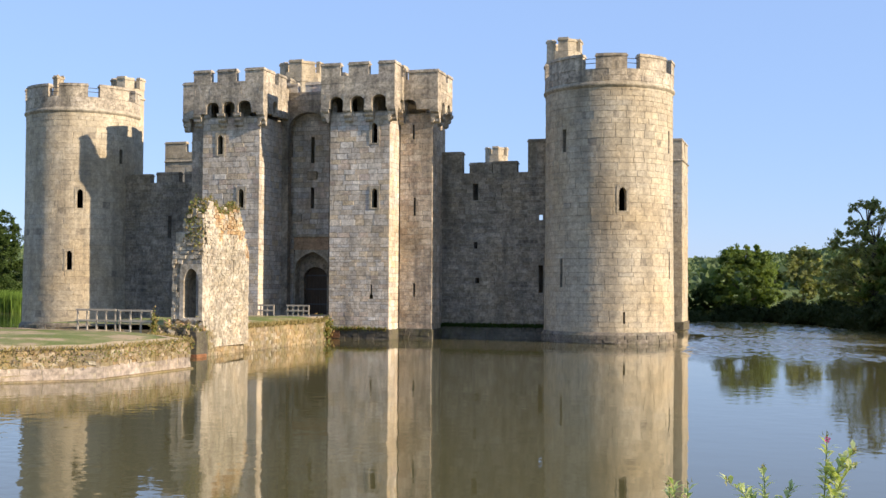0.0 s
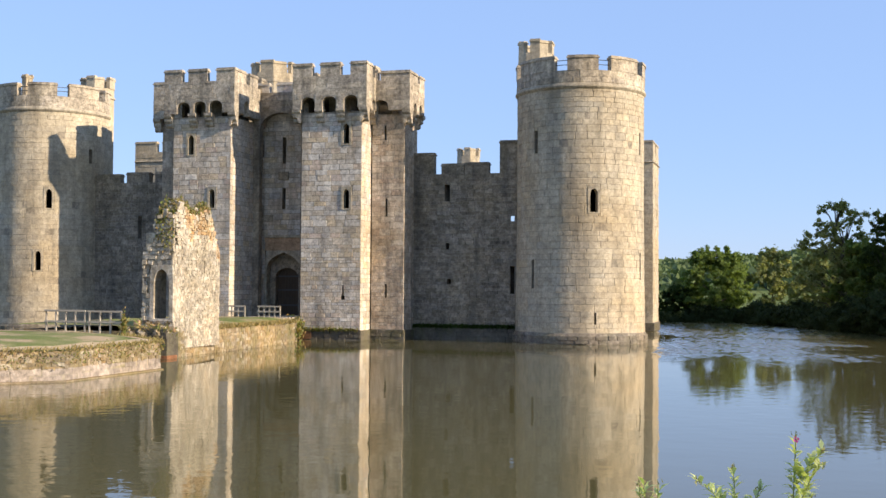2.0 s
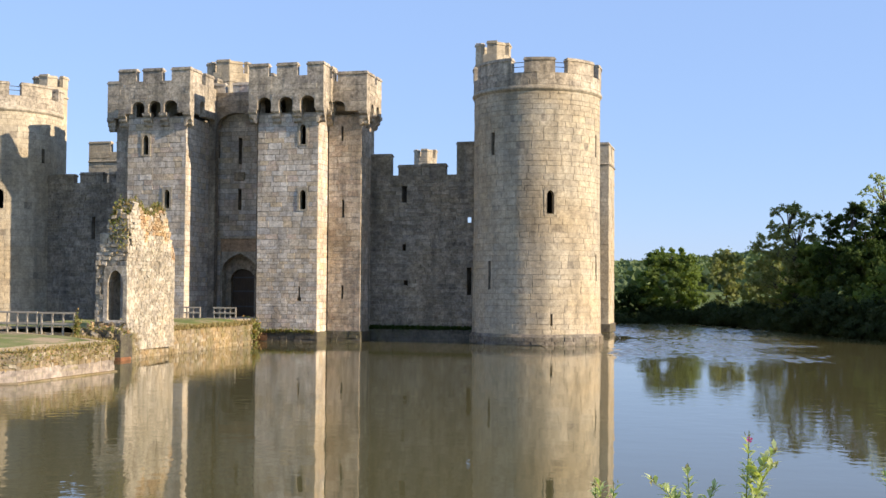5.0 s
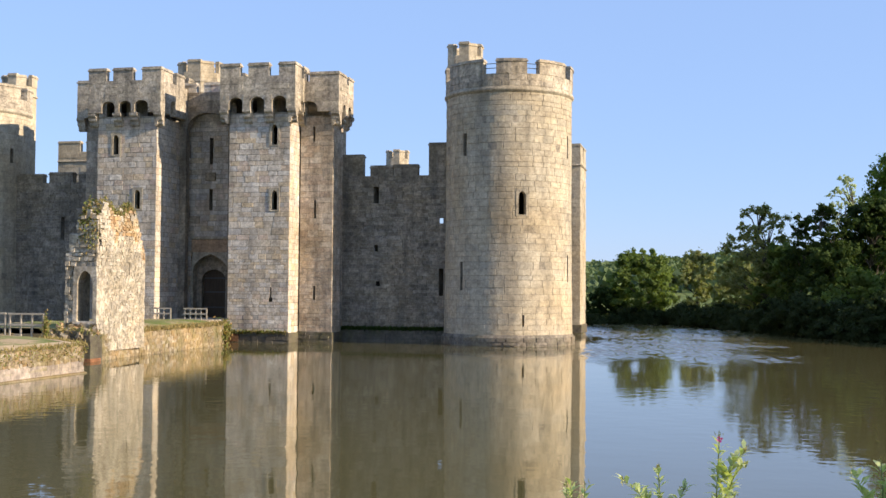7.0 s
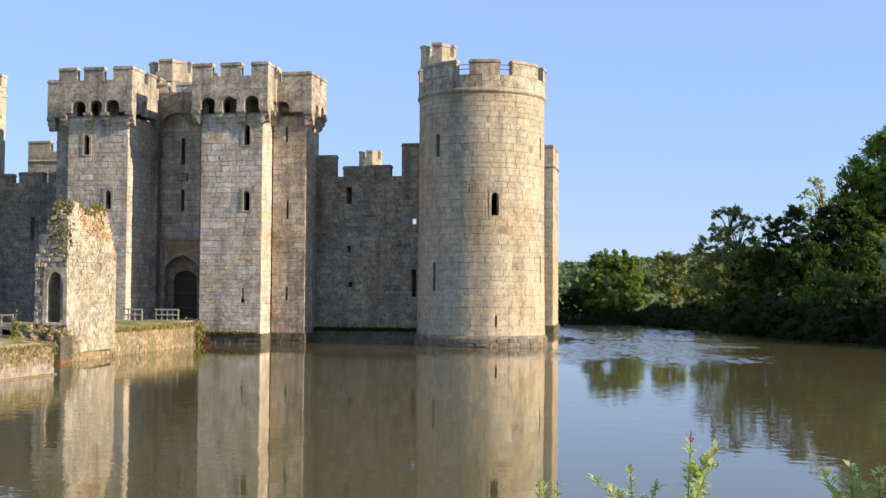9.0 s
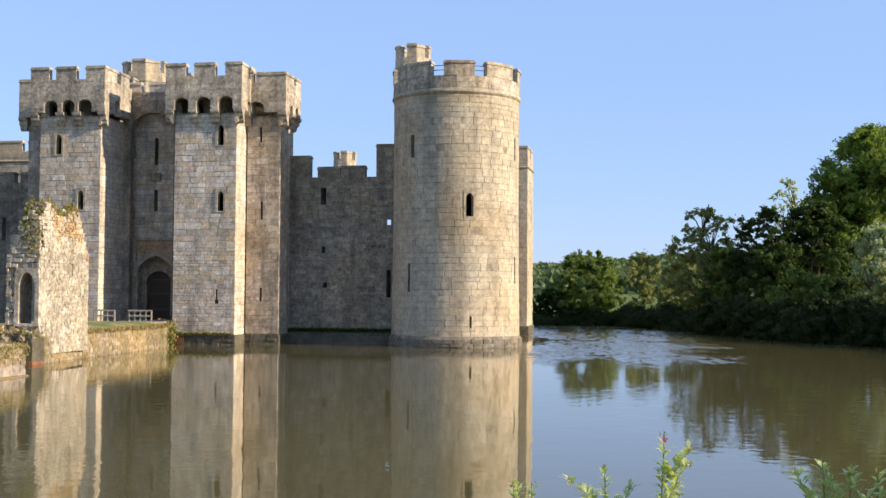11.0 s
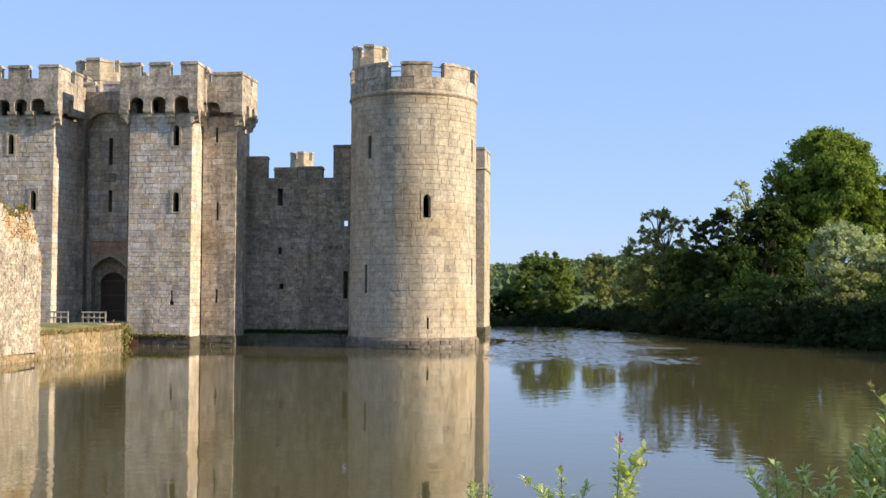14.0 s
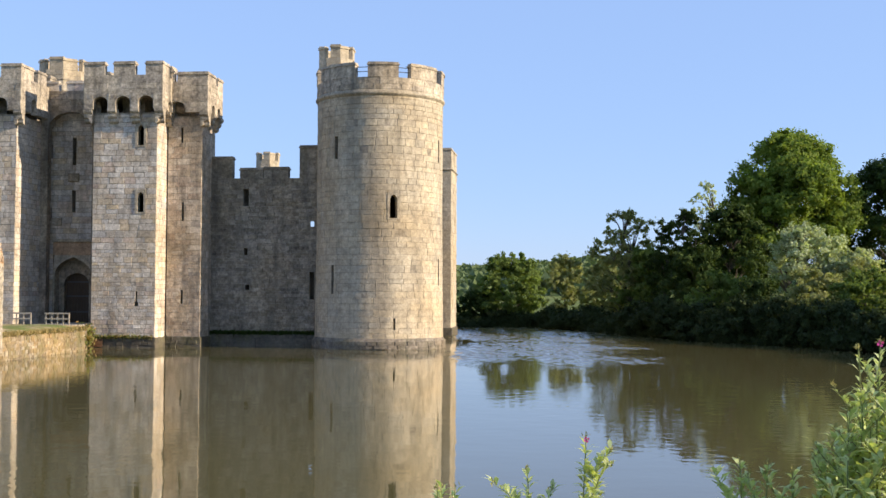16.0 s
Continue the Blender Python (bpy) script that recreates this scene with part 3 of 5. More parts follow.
def round_turret(cx, cy, r, z0, z1, label, sides=8, gaps=4, mat=M_TOWER, turn=22.5):
    """A slim turret with a string course and a merloned head."""
    rng = np.random.default_rng(int(abs(cx * 10)))
    t = thing("stair_turret", label, "turret", "roof turrets")
    ring = lambda rr: [(cx + rr * math.cos(radians(turn + 360 * i / sides)), cy + rr * math.sin(radians(turn + 360 * i / sides))) for i in range(sides)]
    s = Shape()
    s.prism(ring(r), z0, z1 - 0.95)
    part("shaft", s, mat, t, bevel=0.03)
    s = Shape()
    s.prism(ring(r + 0.1), z1 - 1.75, z1 - 1.6)
    part("string_course", s, M_TRIM, t, bevel=0.03)
    for i in range(sides):
        a, b = Vector((*ring(r + 0.04)[i], 0)), Vector((*ring(r + 0.04)[(i + 1) % sides], 0))
        d = (b - a).normalized()
        at = flat(a, d, (d.y, -d.x, 0))
        w = (b - a).length
        cut = 0.28 if i % 2 else 0.0
        merlon(t, at, cut, w - (0.28 - cut), z1 - 0.96, z1 - (0.0 if i % 2 else 0.1), 0.3, mat)
        rects = courses(0.01, w - 0.01, z0 if z1 - z0 < 6 else z1 - 6, z1 - 0.97, [], rng, (0.3, 0.42), (0.4, 0.8))
        if (d.y < 0.5 or d.x > 0):
            masonry(t, at, rects, mat, rng, 20, (0.0, 0.03))
    return t


NW, NE = (-13.45, 80.5), (-55.6, 80.6)
scaled_from_eye(corner_tower(*NW, 9, [(21.5, 8.6, 0.5, 1.55, True), (-33, 12.6, 0.3, 1.5, False), (-36, 3.6, 0.22, 1.9, False), (22.5, 1.25, 0.13, 0.75, False), (76, 4.2, 0.2, 1.8, False), (76, 12.6, 0.2, 1.5, False)],
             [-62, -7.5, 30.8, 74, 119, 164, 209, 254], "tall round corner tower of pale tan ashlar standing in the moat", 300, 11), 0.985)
scaled_from_eye(corner_tower(*NE, 36, [(32, 9.4, 0.45, 1.45, True), (22.5, 4.7, 0.45, 1.45, True), (75, 13.0, 0.3, 1.1, False)],
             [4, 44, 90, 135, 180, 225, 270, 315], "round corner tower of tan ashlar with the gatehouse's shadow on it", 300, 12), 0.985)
scaled_from_eye(round_turret(-17.0, 82.6, 1.25, 7.0, 21.3, "octagonal stair turret rising above the round tower's parapet"), 0.985)
scaled_from_eye(round_turret(-52.75, 82.4, 1.3, 7.0, 20.2, "stone stair turret on top of the round tower"), 0.985)
scaled_from_eye(round_turret(-57.3, 79.6, 0.38, 17.2, 20.2, "slim octagonal stone chimney on the round tower", 8), 0.985)

# ---- curtain walls ----


def curtain(x0, x1, y, label, merlons, holes, seed, singles, walk_z=11.6, sight_slant=(0.0, 0.0)):
    rng = np.random.default_rng(seed)
    t = thing("curtain_wall", label, "castle wall")
    at = flat((x0, y, 0), (1, 0, 0), (0, -1, 0))
    W = x1 - x0
    hs = [(a - x0, b - x0, c, d) for a, b, c, d in holes]
    s = Shape()
    shell(s, at, 0, W, -1.2, walk_z, hs, 0.0, 2.0, sight_slant=sight_slant)
    back = flat((x0, y + 2.0, 0), (1, 0, 0), (0, 1, 0))
    shell(s, back, 0, W, -1.2, walk_z, [tuple(v + d for v, d in zip(hs[0], (sight_slant[0], sight_slant[0], sight_slant[1], sight_slant[1]))), *hs[1:]], 0.0, 0.01)
    s.face(at(0, walk_z, 0), at(W, walk_z, 0), at(W, walk_z, -2), at(0, walk_z, -2))
    part("wall_body", s, M_CORE, t)
    foot = flat((x0, y - 0.14, 0), (1, 0, 0), (0, -1, 0))
    s = Shape()
    s.box(x0, x1, y - 0.14, y + 0.02, -1.2, 0.9)
    f = part("footing", s, M_WET, t, "dark wet footing at the waterline", bevel=0.03)
    masonry(f, foot, courses(0, W, 0.0, 0.88, [], rng, (0.2, 0.3), (0.4, 0.9)), M_WET, rng, 80, (0.01, 0.06))
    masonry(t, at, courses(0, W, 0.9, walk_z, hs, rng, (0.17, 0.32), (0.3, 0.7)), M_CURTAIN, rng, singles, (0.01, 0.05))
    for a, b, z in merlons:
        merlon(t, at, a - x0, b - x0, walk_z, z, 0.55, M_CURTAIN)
    return t


CY = 77.7
# the first hole slants along the camera's line of sight, so sky shows through
scaled_from_eye(curtain(-24.65, -16.9, CY, "shaded grey curtain wall with merlons and drain stains", [(-24.65, -23.16, 12.93), (-22.63, -21.03, 12.15), (-20.98, -19.28, 12.2), (-18.5, -16.9, 13.65)],
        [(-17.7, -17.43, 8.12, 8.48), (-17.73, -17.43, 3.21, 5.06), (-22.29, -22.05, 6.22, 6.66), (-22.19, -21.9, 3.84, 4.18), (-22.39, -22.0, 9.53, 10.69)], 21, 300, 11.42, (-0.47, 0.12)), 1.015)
scaled_from_eye(curtain(-52.5, -42.85, CY, "shaded curtain wall with broken merlons beside the gatehouse", [(-52.5, -47.69, 11.95), (-47.15, -45.26, 12.05), (-44.77, -42.93, 12.05)],
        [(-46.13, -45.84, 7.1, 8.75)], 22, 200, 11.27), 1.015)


def plain_wall(x0, x1, y0, y1, z1, label):
    """A curtain wall on the far sides of the castle."""
    t = thing("curtain_wall", label, "castle wall")
    s = Shape()
    s.box(x0, x1, y0, y1, -1.2, z1 - 0.9)
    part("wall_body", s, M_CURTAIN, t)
    long_x = x1 - x0 > y1 - y0
    n = int(max(x1 - x0, y1 - y0) / 2.5)
    for i in range(n):
        if long_x:
            merlon(t, flat((x0, y1, 0), (1, 0, 0), (0, 1, 0)), i * 2.5 + 0.3, i * 2.5 + 2.1, z1 - 0.9, z1, 0.5, M_CURTAIN)
        else:
            merlon(t, flat((x1, y0, 0), (0, 1, 0), (1, 0, 0)), i * 2.5 + 0.3, i * 2.5 + 2.1, z1 - 0.9, z1, 0.5, M_CURTAIN)
    return t


plain_wall(-15.6, -13.6, 84.6, 98.5, 12.4, "sunlit west curtain wall running back from the round tower")
plain_wall(-15.6, -13.6, 105, 118, 12.4, "west curtain wall towards the rear tower")
plain_wall(-55.6, -53.6, 84.6, 98, 12.2, "east curtain wall in shade")
plain_wall(-53, -37, 119, 121, 9.8, "rear curtain wall across the court")
plain_wall(-31, -16, 119, 121, 9.8, "rear curtain wall beyond the court")


def square_tower(x0, x1, y0, y1, z1, label, seed):
    rng = np.random.default_rng(seed)
    t = thing("square_tower", label, "tower")
    s = Shape()
    s.box(x0, x1, y0, y1, -1.2, z1 - 1.0)
    part("shaft", s, M_CORE, t)
    s = Shape()
    s.box(x0 - 0.15, x1 + 0.15, y0 - 0.15, y1 + 0.15, -1.2, 0.7)
    part("footing", s, M_WET, t, bevel=0.05)
    north, west = flat((x0, y0, 0), (1, 0, 0), (0, -1, 0)), flat((x1, y0, 0), (0, 1, 0), (1, 0, 0))
    for at, w in ((north, x1 - x0), (west, y1 - y0)):
        masonry(t, at, courses(0, w, 0.7, z1 - 1.0, [], rng, (0.3, 0.5), (0.5, 1.0)), M_TOWER, rng, 60, (0.0, 0.04))
        s = Shape()
        s.face(at(0, z1 - 2.0, 0.0), at(w, z1 - 2.0, 0.0), at(w, z1 - 1.9, 0.14), at(0, z1 - 1.9, 0.14))
        s.face(at(0, z1 - 1.9, 0.14), at(w, z1 - 1.9, 0.14), at(w, z1 - 1.78, 0.05), at(0, z1 - 1.78, 0.05))
        part("string_course", s, M_TRIM, t)
        n = max(2, round(w / 2.2))
        for i in range(n):
            merlon(t, at, i * w / n + ((0.0 if at is north else 0.46) if i == 0 else 0.3), (i + 1) * w / n - (0.0 if i == n - 1 else 0.3), z1 - 1.0, z1, 0.45, M_TOWER)
    return t


square_tower(-17.0, -10.63, 101.0, 105.6, 16.3, "square mid-wall tower half hidden behind the round tower", 31)
square_tower(-58.6, -53.5, 98.0, 104.5, 17.1, "square tower beyond the shaded curtain wall", 32)
square_tower(-37.0, -30.2, 119.5, 125.5, 13.0, "rear gate tower across the courtyard", 33)
round_turret(-32.35, 121.5, 1.2, 12.0, 18.5, "pale octagonal turret on the rear gate tower")

# ---- the gatehouse ----
GF = 73.6
gate = scaled_from_eye(thing("gatehouse", "tall twin-towered stone gatehouse with machicolated parapets", "gatehouse"), 1.015)


def gate_block(x0, x1, y0, y1, holes, loops, seed, label, z_top=15.35, mat=M_GATE):
    """One square tower of the gatehouse: shaft, footing, corbels, arcaded parapet, merlons. holes: arched windows (x, z, w, h)."""
    rng = np.random.default_rng(seed)
    b = part("gate_tower", Shape(), M_CORE, gate, label)
    W, D = x1 - x0, y1 - y0
    north, west = flat((x0, y0, 0), (1, 0, 0), (0, -1, 0)), flat((x1, y0, 0), (0, 1, 0), (1, 0, 0))
    eastw, south = flat((x0, y1, 0), (0, -1, 0), (-1, 0, 0)), flat((x1, y1, 0), (-1, 0, 0), (0, 1, 0))
    hs = [hole(x - x0, z, w, h) for x, z, w, h in holes]
    slots = [(x - x0 - w / 2, x - x0 + w / 2, z, z + h) for x, z, w, h in loops]
    s = Shape()
    shell(s, north, 0, W, -1.2, z_top, hs + slots, 0, 0.7)
    for at, w in ((west, D), (eastw, D), (south, W)):
        shell(s, at, 0, w, -1.2, z_top, [])
    s.face(*(north(u, z_top, d) for u, d in ((0, 0), (W, 0), (W, -D), (0, -D))))
    s.box(x0 + min(1.4, W / 2 - 0.2), x1 - min(1.4, W / 2 - 0.2), y0 + 1.4, y1, z_top, 16.5)
    s.box(x0 - 0.1, x1 + 0.1, y0 - 0.1, y1, 16.5, 16.7)
    part("shaft", s, M_CORE, b)
    masonry(b, north, courses(0, W, 6.4, z_top - 0.1, hs + slots, rng, (0.28, 0.46), (0.4, 0.85)) + courses(0, W, 0.75, 6.4, hs + slots, rng, (0.16, 0.36), (0.25, 0.6)), mat, rng, 290, (0.002, 0.022), 0.012)
    s = Shape()
    s.box(x0 - 0.1, x1 + 0.12, y0 - 0.15, y0 + 0.3, -1.2, 0.7)
    s.box(x1 - 0.3, x1 + 0.12, y0 + 0.3, y0 + min(D, 6.0), -1.2, 0.7)
    f = part("footing", s, M_WET, b, "mossy wet footing")
    masonry(f, flat((x0 - 0.1, y0 - 0.15, 0), (1, 0, 0), (0, -1, 0)), courses(0, W + 0.2, 0.0, 0.74, [], rng, (0.16, 0.3), (0.3, 0.7)), M_WET, rng, 40, (0.0, 0.08))
    for x, z, w, h in holes:
        surround(b, north, x - x0, z, w, h, M_TRIM, proud=0.05, deep=0.45)
    return b, north, west, eastw, rng


def gate_side(b, at, w, rng, z_top=15.33, singles=120, mat=M_GATE):
    masonry(b, at, courses(0, w, 0.7, z_top, [], rng, (0.28, 0.46), (0.4, 0.85)), mat, rng, singles, (0.002, 0.02), 0.012)


def machicolated(b, at, W, arches, merl, z0=15.55, z1=17.75, head=18.65, reach=0.5, thick=0.4, over0=0.5, over1=0.5, rng=RNG, corbels=True):
    """A parapet carried out on corbels along one side; arches: (centre, width, height); merl: (u0, u1)."""
    out = lambda u, z, d: at(u, z, d + reach)
    s = Shape()
    arcaded(s, out, -over0, W + over1, z0, z1, arches, thick)
    p = part("parapet", s, M_PARAPET, b)
    holes = [(c - w / 2 - 0.03, c + w / 2 + 0.03, z0, z0 + h + 0.03) for c, w, h in arches]
    masonry(p, out, courses(-over0, W + over1, z0, z1, holes, rng, (0.28, 0.42), (0.45, 1.0)), M_PARAPET, rng, 90, (0.002, 0.022), 0.005)
    for m in merl:
        u0, u1, top = (*m, head) if len(m) == 2 else m
        merlon(b, out, u0, u1, z1, top, thick, M_PARAPET)
    if corbels:
        edges = sorted([-over0 * 0.5] + [c for pair in zip(arches, arches[1:]) for c in [(pair[0][0] + pair[1][0]) / 2]] + [W + over1 * 0.5])
        for u in edges:
            corbel(b, at, u, z0 + 0.02, 0.58, reach, M_PARAPET)
    return p


KEYHOLE = (-28.24, 3.0, 0.1, 0.7)
rb, rn, rw, re, rr = gate_block(-31.3, -27.0, GF, GF + 10, [(-28.08, 13.2, 0.42, 1.35), (-28.05, 8.85, 0.42, 1.3)], [KEYHOLE, (-28.24, 2.75, 0.25, 0.25)], 41, "square gate tower with slit windows and a gun loop")
gate_side(rb, rw, 1.9, rr)
masonry(rb, flat((-31.4, GF - 0.15, 0), (1, 0, 0), (0, -1, 0)), courses(0.0, 1.0, 0.08, 0.62, [], rr, (0.16, 0.24), (0.25, 0.5)), M_REDSTONE, rr, 12, (0.05, 0.1))
machicolated(rb, rn, 4.3, [(0.62, 0.98, 0.8), (2.14, 0.98, 0.82), (3.68, 0.98, 0.85)], [(-0.5, 0.9), (1.5, 2.95), (3.65, 4.8)], rng=rr)
machicolated(rb, rw, 1.9, [(1.0, 0.7, 0.7)], [(-0.1, 0.75, 18.63), (1.25, 2.2, 18.63)], over0=0.1, over1=0.3, rng=rr)
machicolated(rb, re, 10.0, [(9.0, 0.8, 0.7)], [(0.0, 2.0, 18.63), (2.6, 4.6, 18.63), (5.2, 7.2, 18.63), (8.9, 10.1, 18.63)], over1=0.1, rng=rr)

lb, ln, lw, le, lr = gate_block(-41.0, -36.6, GF, GF + 10, [(-39.62, 12.75, 0.42, 1.35), (-37.97, 9.0, 0.42, 1.3)], [], 42, "square gate tower beside the recessed entrance")
gate_side(lb, lw, 4.75, lr, singles=200)
machicolated(lb, ln, 4.4, [(1.0, 0.98, 0.8), (2.25, 0.9, 0.82), (3.45, 1.0, 0.85)], [(-0.5, 0.85), (1.35, 2.8), (3.5, 4.9)], rng=lr)
machicolated(lb, lw, 4.6, [(1.4, 0.75, 1.0)], [(-0.1, 1.3, 18.63), (1.9, 3.2, 18.63), (3.8, 4.6, 18.63)], over0=0.1, over1=0.0, rng=lr)

# stair turrets set back on the outer sides
tb, tn, tw, te, trr = gate_block(-26.9, -24.6, GF + 1.85, GF + 4.75, [], [(-25.95, 13.6, 0.14, 1.0), (-25.85, 8.4, 0.14, 1.2), (-25.85, 2.9, 0.14, 0.9)], 43, "narrow stained turret on the gatehouse's sunny side", mat=M_TURRET)
gate_side(tb, tw, 2.85, trr, singles=150, mat=M_TURRET)
machicolated(tb, tn, 2.3, [(0.75, 1.15, 0.72)], [(0.0, 0.55, 18.4), (0.75, 2.85, 18.25)], z1=17.6, over0=-0.05, over1=0.55, reach=0.55, rng=trr)
machicolated(tb, tw, 2.75, [(0.7, 0.6, 0.6), (1.9, 0.6, 0.6)], [(-0.15, 1.2, 18.23), (1.7, 2.75, 18.23)], z1=17.6, over0=0.15, over1=0.0, reach=0.55, rng=trr)
ub, un, uw, ue, ur = gate_block(-42.9, -41.05, GF + 1.85, GF + 8, [], [], 44, "narrow turret on the gatehouse's shaded side", mat=M_TURRET)
machicolated(ub, un, 1.85, [], [(-0.5, 0.4, 18.2), (0.9, 1.8, 18.2)], z1=17.4, over1=-0.05, rng=ur)
machicolated(ub, ue, 6.15, [(5.0, 0.7, 0.6)], [(0.0, 1.8, 18.2), (2.4, 4.2, 18.2), (4.8, 6.25, 18.18)], z1=17.4, over0=0.0, over1=0.1, rng=ur)

# the recess between the towers: back wall with the gate arch
RY = 78.35
rc = part("entrance_bay", Shape(), M_CORE, gate, "recessed entrance bay in deep shade under a high arch")
at = flat((-36.6, RY, 0), (1, 0, 0), (0, -1, 0))
rng = np.random.default_rng(45)
AC, AW, AH, GZ = 1.98, 2.65, 4.55, 1.5      # centre, width, height and sill of the gate arch
gate_hole = (AC - AW / 2 - 0.14, AC + AW / 2 + 0.14, GZ, GZ + AH + 0.14)
slits = [(1.8, 2.05, 12.5, 14.4), (1.8, 2.05, 9.2, 10.7), (0.15, 0.32, 13.0, 13.9), (0.15, 0.32, 8.6, 9.5), (4.4, 4.6, 9.2, 10.7)]
niches = [(1.5, 2.3, 11.3, 11.9), (0.3, 1.1, 8.25, 8.8)]
s = Shape()
shell(s, at, 0, 5.3, -1.2, 16.2, [gate_hole] + slits, 0, 0.6)
part("bay_wall", s, M_CORE, rc)
masonry(rc, at, courses(0, 5.3, 1.5, 16.1, [(0.5, 4.8, GZ, 7.25), *slits], rng, (0.28, 0.46), (0.4, 0.85)), M_GATE, rng, 290, (0.002, 0.022), 0.012)
for h in niches:
    s = Shape()
    s.box(-36.6 + h[0], -36.6 + h[1], RY - 0.12, RY, h[2], h[3])
    part("carved_panel", s, M_CURTAIN, rc, bevel=0.04)
surround(rc, at, AC, GZ, AW, AH, M_TRIM, margin=0.14, proud=0.1, deep=0.6, pointed=-0.045, name="gate_arch", label="moulded stone edge of the pointed gate arch")
s = Shape()
s.box(-36.15, -31.75, RY - 0.2, RY, 7.1, 7.32)
part("label_mould", s, M_TRIM, rc, bevel=0.04)
s = Shape()
shell(s, at, 0.5, 4.8, GZ, 7.1, [gate_hole], 0.06, 0.06)
part("arch_panel", s, M_BAYPANEL, rc, "pinkish-brown dressed stone round the gate arch")
# inner arch and plank door
s = Shape()
inner = flat((-36.6, RY + 0.6, 0), (1, 0, 0), (0, -1, 0))
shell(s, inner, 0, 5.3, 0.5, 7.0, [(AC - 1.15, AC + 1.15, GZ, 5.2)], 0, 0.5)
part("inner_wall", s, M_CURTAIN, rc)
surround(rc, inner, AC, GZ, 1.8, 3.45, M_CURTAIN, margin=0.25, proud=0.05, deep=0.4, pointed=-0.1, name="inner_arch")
door = part("gate_door", Shape(), M_DOOR, rc, "dark oak plank gate")
for i in range(13):
    s = Shape()
    s.box(-36.0 + i * 0.22, -35.79 + i * 0.22, RY + 0.95, RY + 1.02, GZ, GZ + 3.6)
    part("plank", s, M_DOOR, door)
for z in (2.2, 3.3, 4.3):
    s = Shape()
    s.box(-36.0, -33.15, RY + 0.92, RY + 0.95, z, z + 0.1)
    part("iron_strap", s, M_IRON, door)
# the high arch and its parapet between the two towers
s = Shape()
span = flat((-36.6, 77.2, 0), (1, 0, 0), (0, -1, 0))
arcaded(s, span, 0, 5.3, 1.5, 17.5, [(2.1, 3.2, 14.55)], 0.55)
# darker stone than its merlons: weathering, and the bay's shadow put into the colour
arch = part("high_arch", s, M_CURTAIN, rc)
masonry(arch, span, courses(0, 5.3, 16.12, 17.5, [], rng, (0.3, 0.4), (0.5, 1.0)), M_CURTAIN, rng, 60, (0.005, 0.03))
for u0, u1 in ((0.1, 1.2), (1.8, 3.4), (4.0, 5.2)):
    merlon(rc, span, u0, u1, 17.5, 18.2, 0.4, M_GATE)
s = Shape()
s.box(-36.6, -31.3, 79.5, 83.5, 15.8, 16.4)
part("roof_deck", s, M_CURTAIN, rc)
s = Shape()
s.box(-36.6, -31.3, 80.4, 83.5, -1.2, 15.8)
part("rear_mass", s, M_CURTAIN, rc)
round_turret(-38.8, 85.5, 1.75, 15.5, 21.3, "broad octagonal turret behind the gatehouse parapet")


# ---- the octagonal island, the barbican ruin and the causeway ----
OC, OA = (-34.3, 41.9), 8.5


def octagon(r, c=OC):
    k = r / math.cos(math.pi / 8)
    return [(c[0] + k * math.cos(radians(22.5 + 45 * i)), c[1] + k * math.sin(radians(22.5 + 45 * i))) for i in range(8)]


island = thing("octagonal_island", "low octagonal island with lichened stone revetment and worn lawn", "island")
s = Shape()
s.prism(octagon(OA), -1.2, 1.18)
part("revetment", s, M_BANKWALL, island)
rng = np.random.default_rng(51)
ring = octagon(OA)
for i in range(8):
    a, b = Vector((*ring[i], 0)), Vector((*ring[(i + 1) % 8], 0))
    d = (b - a).normalized()
    n = Vector((d.y, -d.x, 0))
    if n.y > 0.5 or n.x < -0.8:
        continue
    at = flat(a, d, n)
    masonry(island, at, courses(0, (b - a).length, 0.5, 1.2, [], rng, (0.09, 0.2), (0.1, 0.34)), M_BANKWALL, rng, 110, (0.005, 0.05), -0.006, rough=0.2)
    masonry(island, at, courses(0, (b - a).length, 0.02, 0.52, [], rng, (0.22, 0.28), (0.5, 1.2)), M_RENDERED, rng, 40, (0.0, 0.025), 0.003, rough=0.03)
    s = Shape()
    e = (b - a).length + 0.058
    s.face(at(-0.058, -1, 0.14), at(e, -1, 0.14), at(e, 0.05, 0.14), at(-0.058, 0.05, 0.14))
    s.face(at(-0.058, 0.05, 0.14), at(e, 0.05, 0.14), at(e, 0.07, 0.0), at(-0.058, 0.07, 0.0))
    part("ledge", s, M_BANKWALL, island)
# the worn lawn, domed and uneven
s = Shape()
R = 12
for j in range(R + 1):
    for i in range(64):
        a = 2 * math.pi * i / 64
        rr = OA * 1.01 / max(math.cos((a + math.pi / 8) % (math.pi / 4) - math.pi / 8), 0.1) * j / R
        x, y = OC[0] + rr * math.cos(a), OC[1] + rr * math.sin(a)
        s.v.append((x, y, 1.2 + 0.3 * (1 - (j / R) ** 4) + 0.28 * math.exp(-((x + 40.5) ** 2 + (y - 48) ** 2) / 8) + 0.05 * noise.noise((x * 0.7, y * 0.7, 0))))
s.f = [(j * 64 + i, j * 64 + (i + 1) % 64, (j + 1) * 64 + (i + 1) % 64, (j + 1) * 64 + i) for j in range(R) for i in range(64)]
s.f = [(a, d, c, b) for a, b, c, d in s.f]
part("lawn", s, M_LAWN, island, smooth=True)


